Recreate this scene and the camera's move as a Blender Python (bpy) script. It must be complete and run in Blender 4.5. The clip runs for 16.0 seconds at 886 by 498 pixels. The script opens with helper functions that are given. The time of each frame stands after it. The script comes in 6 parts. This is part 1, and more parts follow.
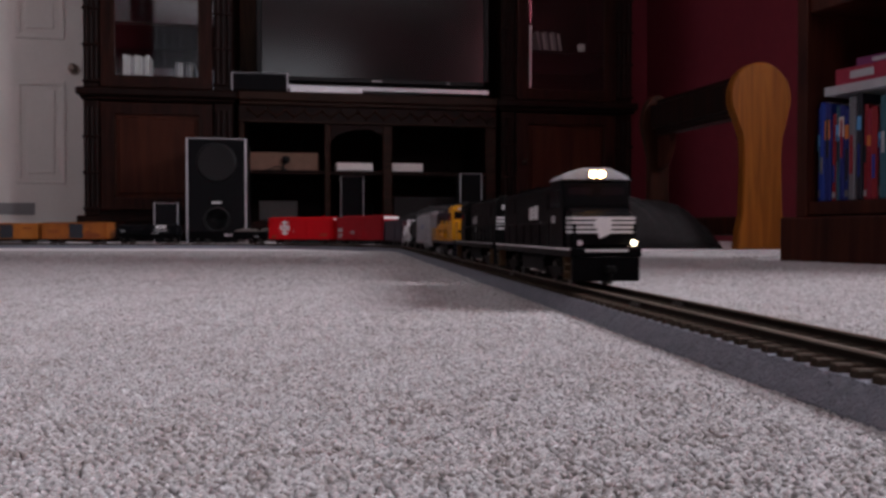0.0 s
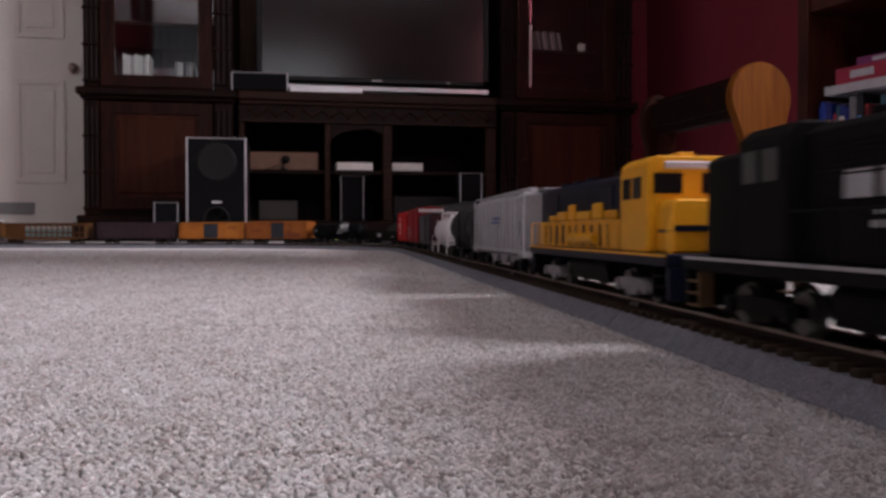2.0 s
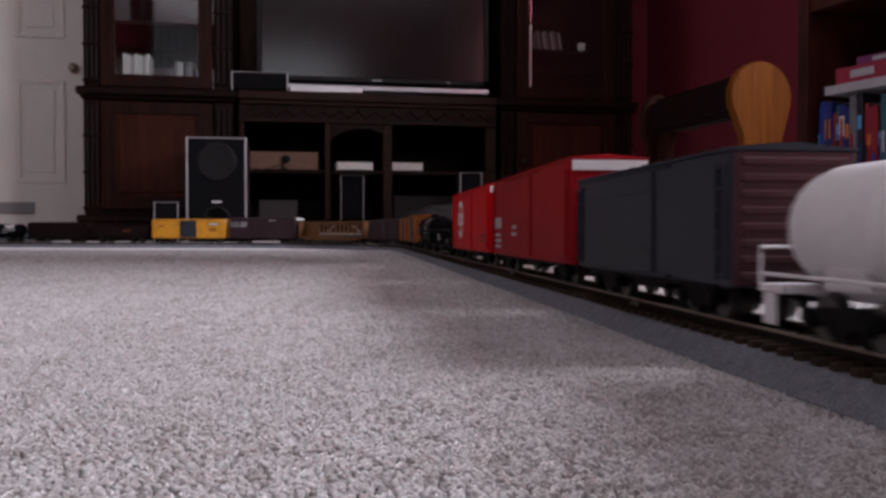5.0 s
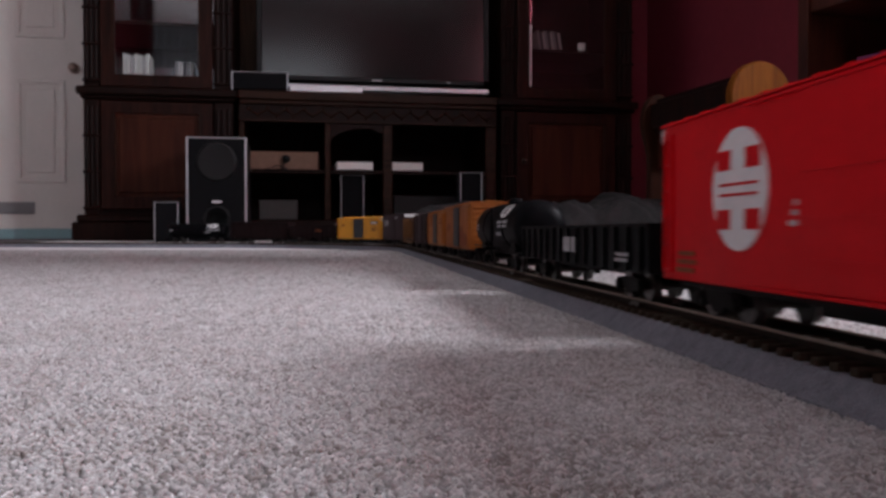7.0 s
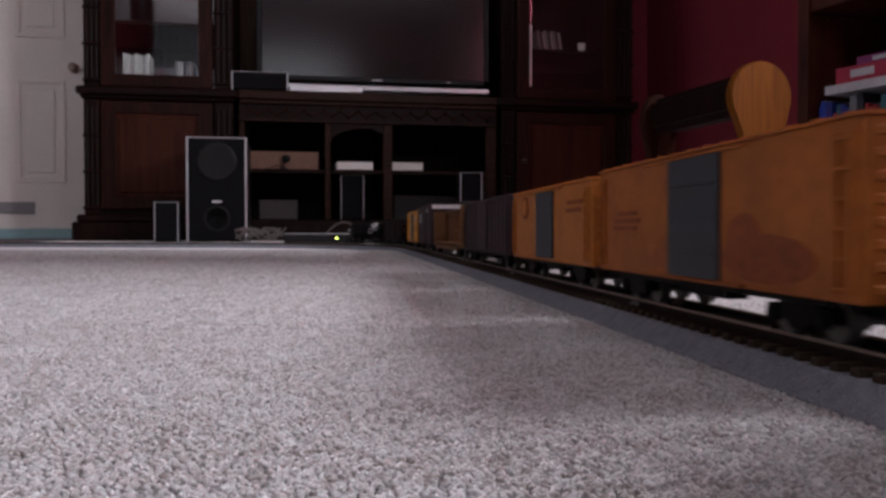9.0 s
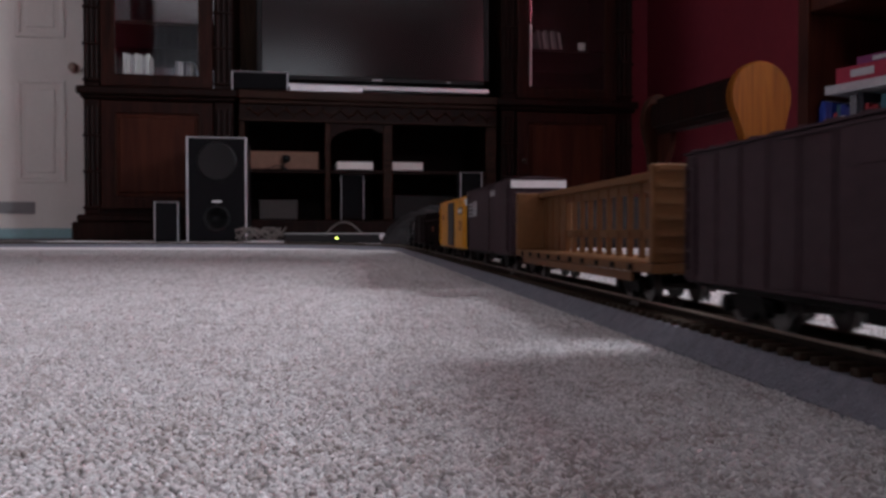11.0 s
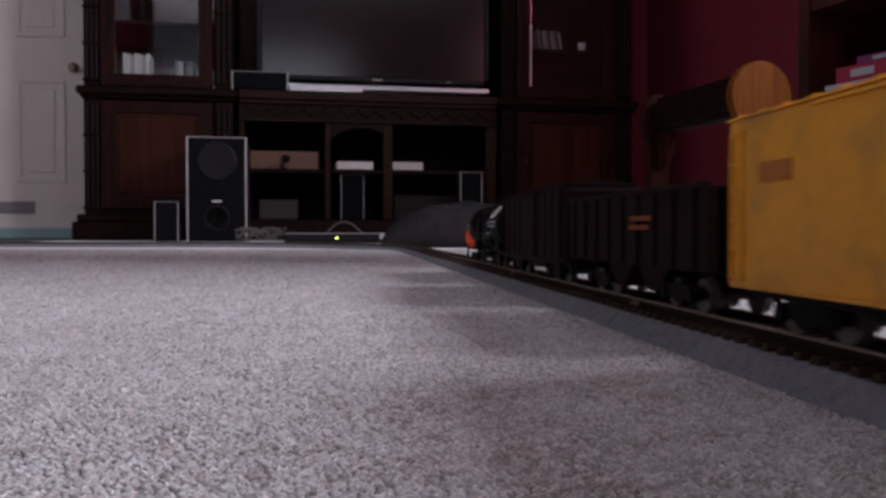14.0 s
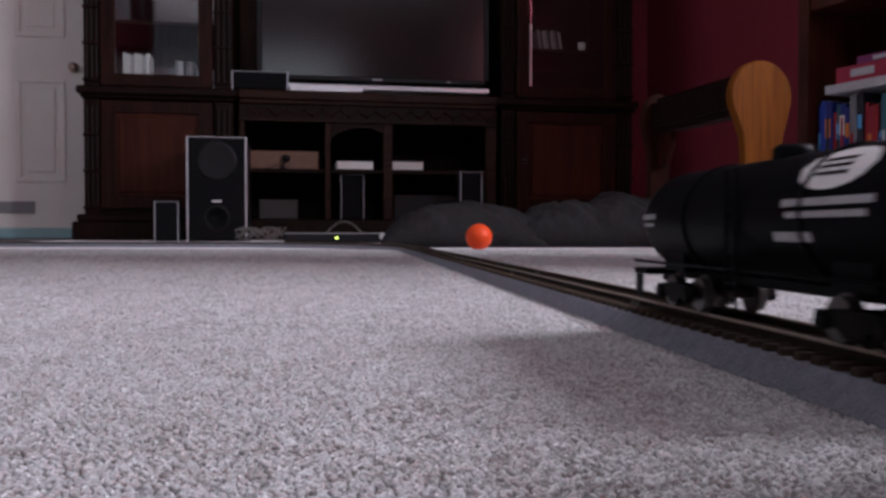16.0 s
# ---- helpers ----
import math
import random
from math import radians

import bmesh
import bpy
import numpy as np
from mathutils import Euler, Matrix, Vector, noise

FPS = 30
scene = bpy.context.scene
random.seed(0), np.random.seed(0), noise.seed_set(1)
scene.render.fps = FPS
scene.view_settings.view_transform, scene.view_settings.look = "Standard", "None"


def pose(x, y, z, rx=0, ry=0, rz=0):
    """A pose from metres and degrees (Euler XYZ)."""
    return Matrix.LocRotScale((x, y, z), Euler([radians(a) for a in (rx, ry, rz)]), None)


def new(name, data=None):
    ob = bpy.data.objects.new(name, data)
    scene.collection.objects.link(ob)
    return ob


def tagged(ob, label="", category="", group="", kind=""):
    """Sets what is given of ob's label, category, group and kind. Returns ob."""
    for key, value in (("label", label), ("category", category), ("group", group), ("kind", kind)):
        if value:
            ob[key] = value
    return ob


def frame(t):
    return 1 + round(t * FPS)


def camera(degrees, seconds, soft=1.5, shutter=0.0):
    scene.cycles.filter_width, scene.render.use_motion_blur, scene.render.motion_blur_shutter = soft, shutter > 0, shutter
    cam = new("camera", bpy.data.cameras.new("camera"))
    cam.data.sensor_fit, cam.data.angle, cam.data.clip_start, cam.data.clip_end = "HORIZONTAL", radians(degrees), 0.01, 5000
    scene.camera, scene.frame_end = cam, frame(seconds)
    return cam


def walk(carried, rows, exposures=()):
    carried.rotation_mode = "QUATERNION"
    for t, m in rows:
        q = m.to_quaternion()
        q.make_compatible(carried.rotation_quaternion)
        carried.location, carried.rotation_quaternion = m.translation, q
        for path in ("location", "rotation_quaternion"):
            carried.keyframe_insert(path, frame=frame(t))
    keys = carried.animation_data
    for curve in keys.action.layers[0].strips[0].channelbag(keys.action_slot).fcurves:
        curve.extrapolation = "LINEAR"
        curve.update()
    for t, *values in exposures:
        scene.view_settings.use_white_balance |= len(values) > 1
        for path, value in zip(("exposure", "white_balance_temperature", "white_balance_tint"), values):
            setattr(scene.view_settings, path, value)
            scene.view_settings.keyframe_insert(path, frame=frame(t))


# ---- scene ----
# the camera lies on the carpet, one wide-normal lens, and settles by a hair's breadth
cam = camera(56.15, 16.0, soft=3.0, shutter=0.5)


def eye_pose(tilt, pan):
    return pose(0, 0, 0.0348, 90 - tilt, 0, pan)


walk(cam, [(0.0, eye_pose(1.12, 0.0)), (2.0, eye_pose(1.15, 0.0)), (7.0, eye_pose(1.18, 0.01)), (16.0, eye_pose(1.22, 0.02))],
     exposures=[(0.0, -0.28, 6450, 9), (0.6, -0.25, 6510, 9), (1.5, -0.03, 6650, 8), (4.0, 0.0, 6420, 7), (9.0, 0.0, 6350, 7), (12.0, -0.18, 6220, 7), (14.5, -0.17, 6110, 8), (16.0, -0.04, 6050, 8)])

# ---- light: daylight through a window on each side and one behind ----
world = bpy.data.worlds.new("sky")
scene.world = world
world.use_nodes = True
wn = world.node_tree
sky = wn.nodes.new("ShaderNodeTexSky")
sky.sky_type, sky.sun_disc = "NISHITA", False
sky.sun_elevation, sky.sun_rotation = radians(40), radians(100)
wn.nodes["Background"].inputs["Strength"].default_value = 0.05
wn.links.new(sky.outputs["Color"], wn.nodes["Background"].inputs["Color"])

PLAN = Matrix.Translation((-1.42, 3.3, 0)) @ Matrix.Rotation(radians(10.5), 4, "Z")
ROOM = PLAN @ Matrix.Diagonal((1, 1, 0.985, 1))   # u along the wall unit's front, v into the wall
U_LEFT, U_RIGHT, V_BACK, V_FRONT, CEIL = -3.2, 2.62, 0.55, -5.1, 2.45


def window_lamp(name, m, w, h, power, color):
    lamp = bpy.data.lights.new(name, "AREA")
    lamp.shape, lamp.size, lamp.size_y, lamp.energy, lamp.color = "RECTANGLE", w, h, power, color
    ob = new(name, lamp)
    ob.matrix_world = m
    return ob


# windows in the walls on the right, on the left and behind the camera
WIN_R = (-3.95, -2.65, 0.95, 2.0)     # v0, v1, z0, z1
WIN_L = (-2.6, -0.5, 0.9, 2.1)      # v0, v1, z0, z1
WIN_B = (0.2, 1.35, 1.1, 1.85)      # u0, u1, z0, z1
window_lamp("window_daylight_side", PLAN @ Matrix.Translation((U_RIGHT + 0.40, sum(WIN_R[:2]) / 2, sum(WIN_R[2:]) / 2)) @ pose(0, 0, 0, 0, 90, 0), 1.0, 1.25, 135, (0.94, 0.91, 1.0))
window_lamp("window_daylight_left", PLAN @ Matrix.Translation((U_LEFT + 0.01, sum(WIN_L[:2]) / 2, sum(WIN_L[2:]) / 2)) @ pose(0, 0, 0, 0, -90, 0), 1.15, 2.05, 8, (0.84, 0.92, 1.0))
window_lamp("window_daylight_rear", PLAN @ Matrix.Translation(((WIN_B[0] + WIN_B[1]) / 2, V_FRONT + 0.02, 1.475)) @ pose(0, 0, 0, 90, 0, 0), 1.1, 0.7, 8, (0.93, 0.92, 1.0))


# ---- materials ----
def mat(name, color, rough=0.5, metal=0.0, vary=0.12, scale=60.0, bump=0.0, bump_scale=400.0, coat=0.0, island=0.0, spec=0.3):
    m = bpy.data.materials.new(name)
    m.use_nodes = True
    n, l = m.node_tree.nodes, m.node_tree.links
    b = n["Principled BSDF"]
    b.inputs["Roughness"].default_value, b.inputs["Metallic"].default_value = rough, metal
    b.inputs["Coat Weight"].default_value = coat
    b.inputs["Specular IOR Level"].default_value = spec
    co = n.new("ShaderNodeTexCoord")
    t1, t2 = n.new("ShaderNodeTexNoise"), n.new("ShaderNodeTexNoise")
    t1.inputs["Scale"].default_value, t2.inputs["Scale"].default_value = scale, scale * 7.3
    t1.inputs["Detail"].default_value, t2.inputs["Detail"].default_value = 4, 2
    for t in (t1, t2):
        l.new(co.outputs["Object"], t.inputs["Vector"])
    add = n.new("ShaderNodeMath")
    add.operation = "ADD"
    l.new(t1.outputs["Fac"], add.inputs[0])
    l.new(t2.outputs["Fac"], add.inputs[1])
    source = add.outputs[0]
    if island:
        g, k = n.new("ShaderNodeNewGeometry"), n.new("ShaderNodeMath")
        k.operation = "MULTIPLY_ADD"
        l.new(g.outputs["Random Per Island"], k.inputs[0])
        k.inputs[1].default_value = island
        l.new(source, k.inputs[2])
        source = k.outputs[0]
    ramp = n.new("ShaderNodeMapRange")
    ramp.inputs["From Min"].default_value, ramp.inputs["From Max"].default_value = 0.55, 1.45 + island
    ramp.inputs["To Min"].default_value, ramp.inputs["To Max"].default_value = 1 - vary, 1 + vary
    l.new(source, ramp.inputs["Value"])
    mul = n.new("ShaderNodeVectorMath")
    mul.operation = "SCALE"
    mul.inputs[0].default_value = color
    l.new(ramp.outputs[0], mul.inputs["Scale"])
    l.new(mul.outputs[0], b.inputs["Base Color"])
    if bump:
        bp, t3 = n.new("ShaderNodeBump"), n.new("ShaderNodeTexNoise")
        t3.inputs["Scale"].default_value = bump_scale
        t3.inputs["Detail"].default_value = 3
        l.new(co.outputs["Object"], t3.inputs["Vector"])
        bp.inputs["Strength"].default_value, bp.inputs["Distance"].default_value = bump, 0.002
        l.new(t3.outputs["Fac"], bp.inputs["Height"])
        l.new(bp.outputs[0], b.inputs["Normal"])
    return m


def wood(name, dark, light, rough=0.35, scale=6.0, stretch=(1, 1, 12), coat=0.0):
    """Stained wood: streaks along the local z axis unless stretched otherwise."""
    m = mat(name, light, rough, 0, 0.1, 30, 0.05, 250, coat, spec=0.12)
    n, l = m.node_tree.nodes, m.node_tree.links
    b = n["Principled BSDF"]
    co, mp = n.new("ShaderNodeTexCoord"), n.new("ShaderNodeMapping")
    mp.inputs["Scale"].default_value = [scale * 12 / s for s in stretch]
    nz, rp = n.new("ShaderNodeTexNoise"), n.new("ShaderNodeValToRGB")
    nz.inputs["Scale"].default_value, nz.inputs["Detail"].default_value, nz.inputs["Distortion"].default_value = 1.0, 6, 0.6
    rp.color_ramp.elements[0].position, rp.color_ramp.elements[1].position = 0.3, 0.72
    rp.color_ramp.elements[0].color, rp.color_ramp.elements[1].color = (*dark, 1), (*light, 1)
    l.new(co.outputs["Object"], mp.inputs["Vector"])
    l.new(mp.outputs[0], nz.inputs["Vector"])
    l.new(nz.outputs["Fac"], rp.inputs["Fac"])
    l.new(rp.outputs[0], b.inputs["Base Color"])
    return m


def glow(name, color, strength):
    m = bpy.data.materials.new(name)
    m.use_nodes = True
    b = m.node_tree.nodes["Principled BSDF"]
    b.inputs["Emission Color"].default_value, b.inputs["Emission Strength"].default_value = (*color, 1), strength
    b.inputs["Base Color"].default_value = (*color, 1)
    return m


def glass(name, tint=(0.9, 0.93, 0.92), rough=0.02):
    m = bpy.data.materials.new(name)
    m.use_nodes = True
    b = m.node_tree.nodes["Principled BSDF"]
    b.inputs["Transmission Weight"].default_value, b.inputs["Roughness"].default_value = 1.0, rough
    b.inputs["Base Color"].default_value, b.inputs["IOR"].default_value = (*tint, 1), 1.45
    return m


CARPET = mat("carpet_wool", (0.66, 0.64, 0.65), 0.95, 0, 0.22, 90, 0.25, 260, spec=0.1)


def pile(name):
    """Mixed yarn: brown, greige and cream tufts, in patches two scales wide."""
    m = bpy.data.materials.new(name)
    m.use_nodes = True
    n, l = m.node_tree.nodes, m.node_tree.links
    b = n["Principled BSDF"]
    b.inputs["Roughness"].default_value, b.inputs["Specular IOR Level"].default_value = 0.95, 0.05
    co, g = n.new("ShaderNodeTexCoord"), n.new("ShaderNodeNewGeometry")
    half = n.new("ShaderNodeMath")
    half.operation = "MULTIPLY"
    half.inputs[1].default_value = 0.32
    l.new(g.outputs["Random Per Island"], half.inputs[0])
    total = half.outputs[0]
    for scale, weight in ((34, 1.1), (140, 1.5), (330, 0.9)):
        nz, k = n.new("ShaderNodeTexNoise"), n.new("ShaderNodeMath")
        nz.inputs["Scale"].default_value, nz.inputs["Detail"].default_value = scale, 2
        l.new(co.outputs["Object"], nz.inputs["Vector"])
        k.operation = "MULTIPLY_ADD"
        l.new(nz.outputs["Fac"], k.inputs[0])
        k.inputs[1].default_value = weight
        l.new(total, k.inputs[2])
        total = k.outputs[0]
    mr, rp = n.new("ShaderNodeMapRange"), n.new("ShaderNodeValToRGB")
    mr.inputs["From Min"].default_value, mr.inputs["From Max"].default_value = 1.0, 2.75
    l.new(total, mr.inputs["Value"])
    e = rp.color_ramp.elements
    e[0].position, e[0].color = 0.0, (0.15, 0.125, 0.114, 1)
    e[1].position, e[1].color = 1.0, (0.50, 0.49, 0.50, 1)
    for p, c in ((0.30, (0.215, 0.188, 0.175, 1)), (0.55, (0.285, 0.271, 0.267, 1)), (0.80, (0.36, 0.353, 0.356, 1))):
        x = e.new(p)
        x.color = c
    l.new(mr.outputs[0], rp.inputs["Fac"])
    l.new(rp.outputs[0], b.inputs["Base Color"])
    return m


TUFT = pile("carpet_tufts")


def flecks(m, color, scale, low, high):
    """Mixes a second yarn colour into a material, in soft patches."""
    n, l = m.node_tree.nodes, m.node_tree.links
    b = n["Principled BSDF"]
    source = b.inputs["Base Color"].links[0].from_socket
    co, nz, mr, mx = n.new("ShaderNodeTexCoord"), n.new("ShaderNodeTexNoise"), n.new("ShaderNodeMapRange"), n.new("ShaderNodeMixRGB")
    nz.inputs["Scale"].default_value, nz.inputs["Detail"].default_value = scale, 5
    l.new(co.outputs["Object"], nz.inputs["Vector"])
    mr.inputs["From Min"].default_value, mr.inputs["From Max"].default_value = low, high
    mr.inputs["To Max"].default_value = 0.65
    l.new(nz.outputs["Fac"], mr.inputs["Value"])
    l.new(mr.outputs[0], mx.inputs["Fac"])
    l.new(source, mx.inputs[1])
    mx.inputs[2].default_value = (*color, 1)
    l.new(mx.outputs[0], b.inputs["Base Color"])


flecks(CARPET, (0.46, 0.40, 0.38), 28, 0.47, 0.75)
for m in (CARPET, TUFT):
    bs = m.node_tree.nodes["Principled BSDF"]
    bs.inputs["Sheen Weight"].default_value, bs.inputs["Sheen Roughness"].default_value = (0.85 if m is CARPET else 0.72), 0.5
WALL_RED = mat("burgundy_wall_paint", (0.225, 0.027, 0.043), 0.75, 0, 0.08, 4, 0.1, 180)
CEILING = mat("white_ceiling_paint", (0.75, 0.74, 0.72), 0.9, 0, 0.03, 5, 0.1, 120)
WHITE = mat("white_gloss_paint", (0.83, 0.80, 0.75), 0.4, 0, 0.04, 8, 0.03, 60)
DARKWOOD = wood("dark_stained_wood", (0.004, 0.0014, 0.0010), (0.017, 0.0052, 0.003), 0.5)
DOORWOOD = wood("dark_red_brown_door_wood", (0.008, 0.0025, 0.0018), (0.034, 0.010, 0.006), 0.45)
PANELWOOD = wood("red_brown_panel_wood", (0.030, 0.0075, 0.004), (0.066, 0.018, 0.009), 0.45, 3.0)
TRIMWOOD = wood("worn_brown_trim", (0.012, 0.005, 0.003), (0.040, 0.017, 0.010), 0.5, 8, (12, 1, 1))
BACKWOOD = wood("brown_back_panel_wood", (0.040, 0.020, 0.012), (0.10, 0.055, 0.034), 0.5)
OAK = wood("golden_oak", (0.12, 0.036, 0.003), (0.21, 0.070, 0.006), 0.6, 5)
SHADED_OAK = wood("shaded_oak", (0.018, 0.005, 0.002), (0.040, 0.011, 0.004), 0.65, 5)
CASEWOOD = wood("cherry_bookcase_wood", (0.022, 0.006, 0.004), (0.07, 0.018, 0.01), 0.45)
BLACK = mat("matt_black_plastic", (0.006, 0.006, 0.0065), 0.5, 0, 0.15, 40, spec=0.25)
SCREEN = mat("dark_television_screen", (0.003, 0.003, 0.0035), 0.17, 0, 0.05, 10, spec=0.4)
SILVER = mat("silver_plastic", (0.62, 0.62, 0.64), 0.3, 0.5, 0.06, 40)
MESHGREY = mat("speaker_cloth", (0.008, 0.008, 0.009), 0.9, 0, 0.25, 300, 0.3, 900, spec=0.08)
PAPER = mat("white_paper", (0.75, 0.73, 0.70), 0.7, 0, 0.05, 30)
BRASS = mat("dull_bronze_metal", (0.40, 0.32, 0.27), 0.35, 0.9, 0.15, 50)
DARKBRONZE = mat("dark_bronze_metal", (0.05, 0.038, 0.03), 0.45, 0.6, 0.2, 60)
GREYVENT = mat("grey_vent_paint", (0.35, 0.35, 0.35), 0.5, 0, 0.08, 30)
TEAL_DAYLIGHT = mat("pale_teal_daylight", (0.30, 0.48, 0.50), 0.7, 0, 0.1, 20)
MAT_GREY = mat("grey_doormat", (0.16, 0.15, 0.155), 0.95, 0, 0.25, 60, 0.5, 300)
CLOTH = mat("charcoal_fabric", (0.023, 0.022, 0.0225), 0.85, 0, 0.3, 18, 0.4, 260, spec=0.1)
ORANGE = mat("orange_rubber", (0.85, 0.075, 0.012), 0.45, 0, 0.06, 40, 0.25, 500)
GLASS = glass("cabinet_glass")
CURTAIN = mat("pale_grey_curtain_cloth", (0.52, 0.54, 0.58), 0.9, 0, 0.1, 20, 0.2, 400, spec=0.05)
MIRROR = mat("reflection_mirror", (0.34, 0.34, 0.35), 0.10, 1.0, 0.05, 12)
BALLAST = mat("grey_moulded_ballast", (0.195, 0.202, 0.235), 0.8, 0, 0.35, 260, 0.8, 900)
TIE = mat("dark_brown_plastic_tie", (0.048, 0.034, 0.023), 0.75, 0, 0.35, 200, 0.3, 700, spec=0.15)
RAILWEB = mat("browned_rail_web", (0.022, 0.016, 0.012), 0.7, 0, 0.3, 120, spec=0.1)
RAIL = mat("nickel_rail", (0.30, 0.26, 0.21), 0.45, 0.6, 0.15, 90)
STEEL = mat("blackened_steel", (0.010, 0.0095, 0.009), 0.55, 0.2, 0.3, 200, spec=0.03)
WHEEL = mat("dark_turned_wheel", (0.10, 0.095, 0.09), 0.4, 0.7, 0.2, 150)
NS_BLACK = mat("black_engine_paint", (0.0035, 0.0035, 0.004), 0.38, 0, 0.2, 90, spec=0.03)
NS_GREY = mat("faded_black_engine_paint", (0.0085, 0.0085, 0.0085), 0.5, 0, 0.25, 90, spec=0.03)
MARK = mat("white_marking_paint", (0.72, 0.72, 0.72), 0.5, 0, 0.12, 160)
MARK_DIM = mat("worn_white_marking_paint", (0.36, 0.36, 0.37), 0.6, 0, 0.3, 200)
GREY_AND_LIT_ROOF = mat("pale_grey_paint_and_lit_roof", (0.45, 0.46, 0.48), 0.45, 0, 0.1, 90)
YELLOW = mat("engine_yellow_paint", (0.72, 0.34, 0.012), 0.4, 0, 0.12, 80)
BLUE = mat("engine_navy_paint", (0.006, 0.009, 0.020), 0.4, 0, 0.2, 80, spec=0.1)
SILVERTRUCK = mat("silver_truck_paint", (0.26, 0.26, 0.27), 0.5, 0.2, 0.4, 260, 0.5, 500)
HOPGREY = mat("light_grey_hopper_paint", (0.42, 0.42, 0.435), 0.55, 0, 0.16, 45)
BLUEMARK = mat("blue_marking_paint", (0.10, 0.14, 0.36), 0.5, 0, 0.15, 160)
TANKBLACK = mat("satin_black_tank_paint", (0.0042, 0.0042, 0.005), 0.42, 0, 0.2, 70, spec=0.03)
TANKGREY = mat("dusty_black_tank_paint", (0.020, 0.022, 0.022), 0.6, 0, 0.25, 60, spec=0.15)
TANKWHITE = mat("white_tank_paint", (0.74, 0.73, 0.74), 0.45, 0, 0.08, 70)
NAVY = mat("navy_boxcar_paint", (0.022, 0.026, 0.038), 0.5, 0, 0.2, 70)
RED = mat("bright_red_boxcar_paint", (0.56, 0.003, 0.009), 0.5, 0, 0.1, 60, spec=0.1)
RED_DULL = mat("dull_red_boxcar_paint", (0.30, 0.008, 0.014), 0.55, 0, 0.16, 60, spec=0.1)
OXIDE = mat("oxide_brown_paint", (0.046, 0.029, 0.034), 0.6, 0, 0.3, 40, spec=0.12)
OXIDE_DARK = mat("dark_oxide_paint", (0.014, 0.0075, 0.0075), 0.65, 0, 0.3, 60, spec=0.06)
MAROON = mat("maroon_end_paint", (0.055, 0.017, 0.022), 0.55, 0, 0.2, 60)
AMBER = mat("weathered_orange_paint", (0.40, 0.135, 0.018), 0.55, 0, 0.22, 40)
AMBER_DEEP = mat("grimy_orange_paint", (0.33, 0.10, 0.014), 0.6, 0, 0.3, 30)
RUSTSTAIN = mat("red_brown_patch_paint", (0.22, 0.055, 0.014), 0.65, 0, 0.35, 60)
SLATE = mat("slate_door_paint", (0.028, 0.034, 0.042), 0.5, 0, 0.2, 70)
RAILYELLOW = mat("boxcar_yellow_paint", (0.70, 0.33, 0.025), 0.5, 0, 0.14, 45)
flecks(RAILYELLOW, (0.30, 0.17, 0.06), 60, 0.5, 0.75)
flecks(AMBER_DEEP, (0.20, 0.06, 0.015), 45, 0.45, 0.7)
flecks(AMBER, (0.24, 0.08, 0.02), 60, 0.5, 0.75)
flecks(HOPGREY, (0.25, 0.24, 0.24), 40, 0.5, 0.75)
TAN = mat("tan_flatcar_paint", (0.13, 0.056, 0.016), 0.6, 0, 0.2, 50)
RUSTSTEP = mat("rusty_brown_step_paint", (0.11, 0.065, 0.03), 0.7, 0, 0.3, 150)
LAMP_ON = glow("lit_headlight", (1.0, 0.48, 0.17), 55)
DITCH_ON = glow("lit_ditch_light", (1.0, 0.82, 0.55), 9)
LED = glow("green_led", (0.75, 1.0, 0.15), 6)
WINDOW_DARK = mat("dark_cab_window", (0.01, 0.01, 0.012), 0.1, 0, 0.05, 20)


# ---- mesh helpers ----
def part(name, bm, material, parent=None, label="", smooth=False, m=None):
    """Links a bmesh as one mesh object, under a thing or part where given."""
    me = bpy.data.meshes.new(name)
    bmesh.ops.recalc_face_normals(bm, faces=bm.faces)
    bm.to_mesh(me)
    bm.free()
    me.materials.append(material)
    if smooth:
        me.polygons.foreach_set("use_smooth", [True] * len(me.polygons))
    ob = new(name, me)
    ob.parent = parent
    if m is not None:
        ob.matrix_basis = m
    if label:
        ob["label"] = label
    return ob


def thing(name, label, category, m=None, group="", kind=""):
    ob = new(name)
    ob.empty_display_size = 0.02
    if m is not None:
        ob.matrix_world = m
    return tagged(ob, label, category, group, kind)


def box(bm, x0, x1, y0, y1, z0, z1, bev=0.0, segs=1):
    tmp = bmesh.new()
    bmesh.ops.create_cube(tmp, size=1, matrix=Matrix.Translation(((x0 + x1) / 2, (y0 + y1) / 2, (z0 + z1) / 2)) @ Matrix.Diagonal((x1 - x0, y1 - y0, z1 - z0, 1)))
    if bev:
        bmesh.ops.bevel(tmp, geom=tmp.edges[:], offset=bev, segments=segs, affect="EDGES", clamp_overlap=True)
    merge(bm, tmp)
    return bm


def merge(bm, tmp):
    lut = [bm.verts.new(v.co) for v in tmp.verts]
    tmp.verts.index_update()
    for f in tmp.faces:
        bm.faces.new([lut[v.index] for v in f.verts])
    tmp.free()


def B(*spec, bev=0.0, segs=1):
    """A bmesh of one or more boxes, each (x0, x1, y0, y1, z0, z1)."""
    bm = bmesh.new()
    for s in spec:
        box(bm, *s, bev=bev, segs=segs)
    return bm


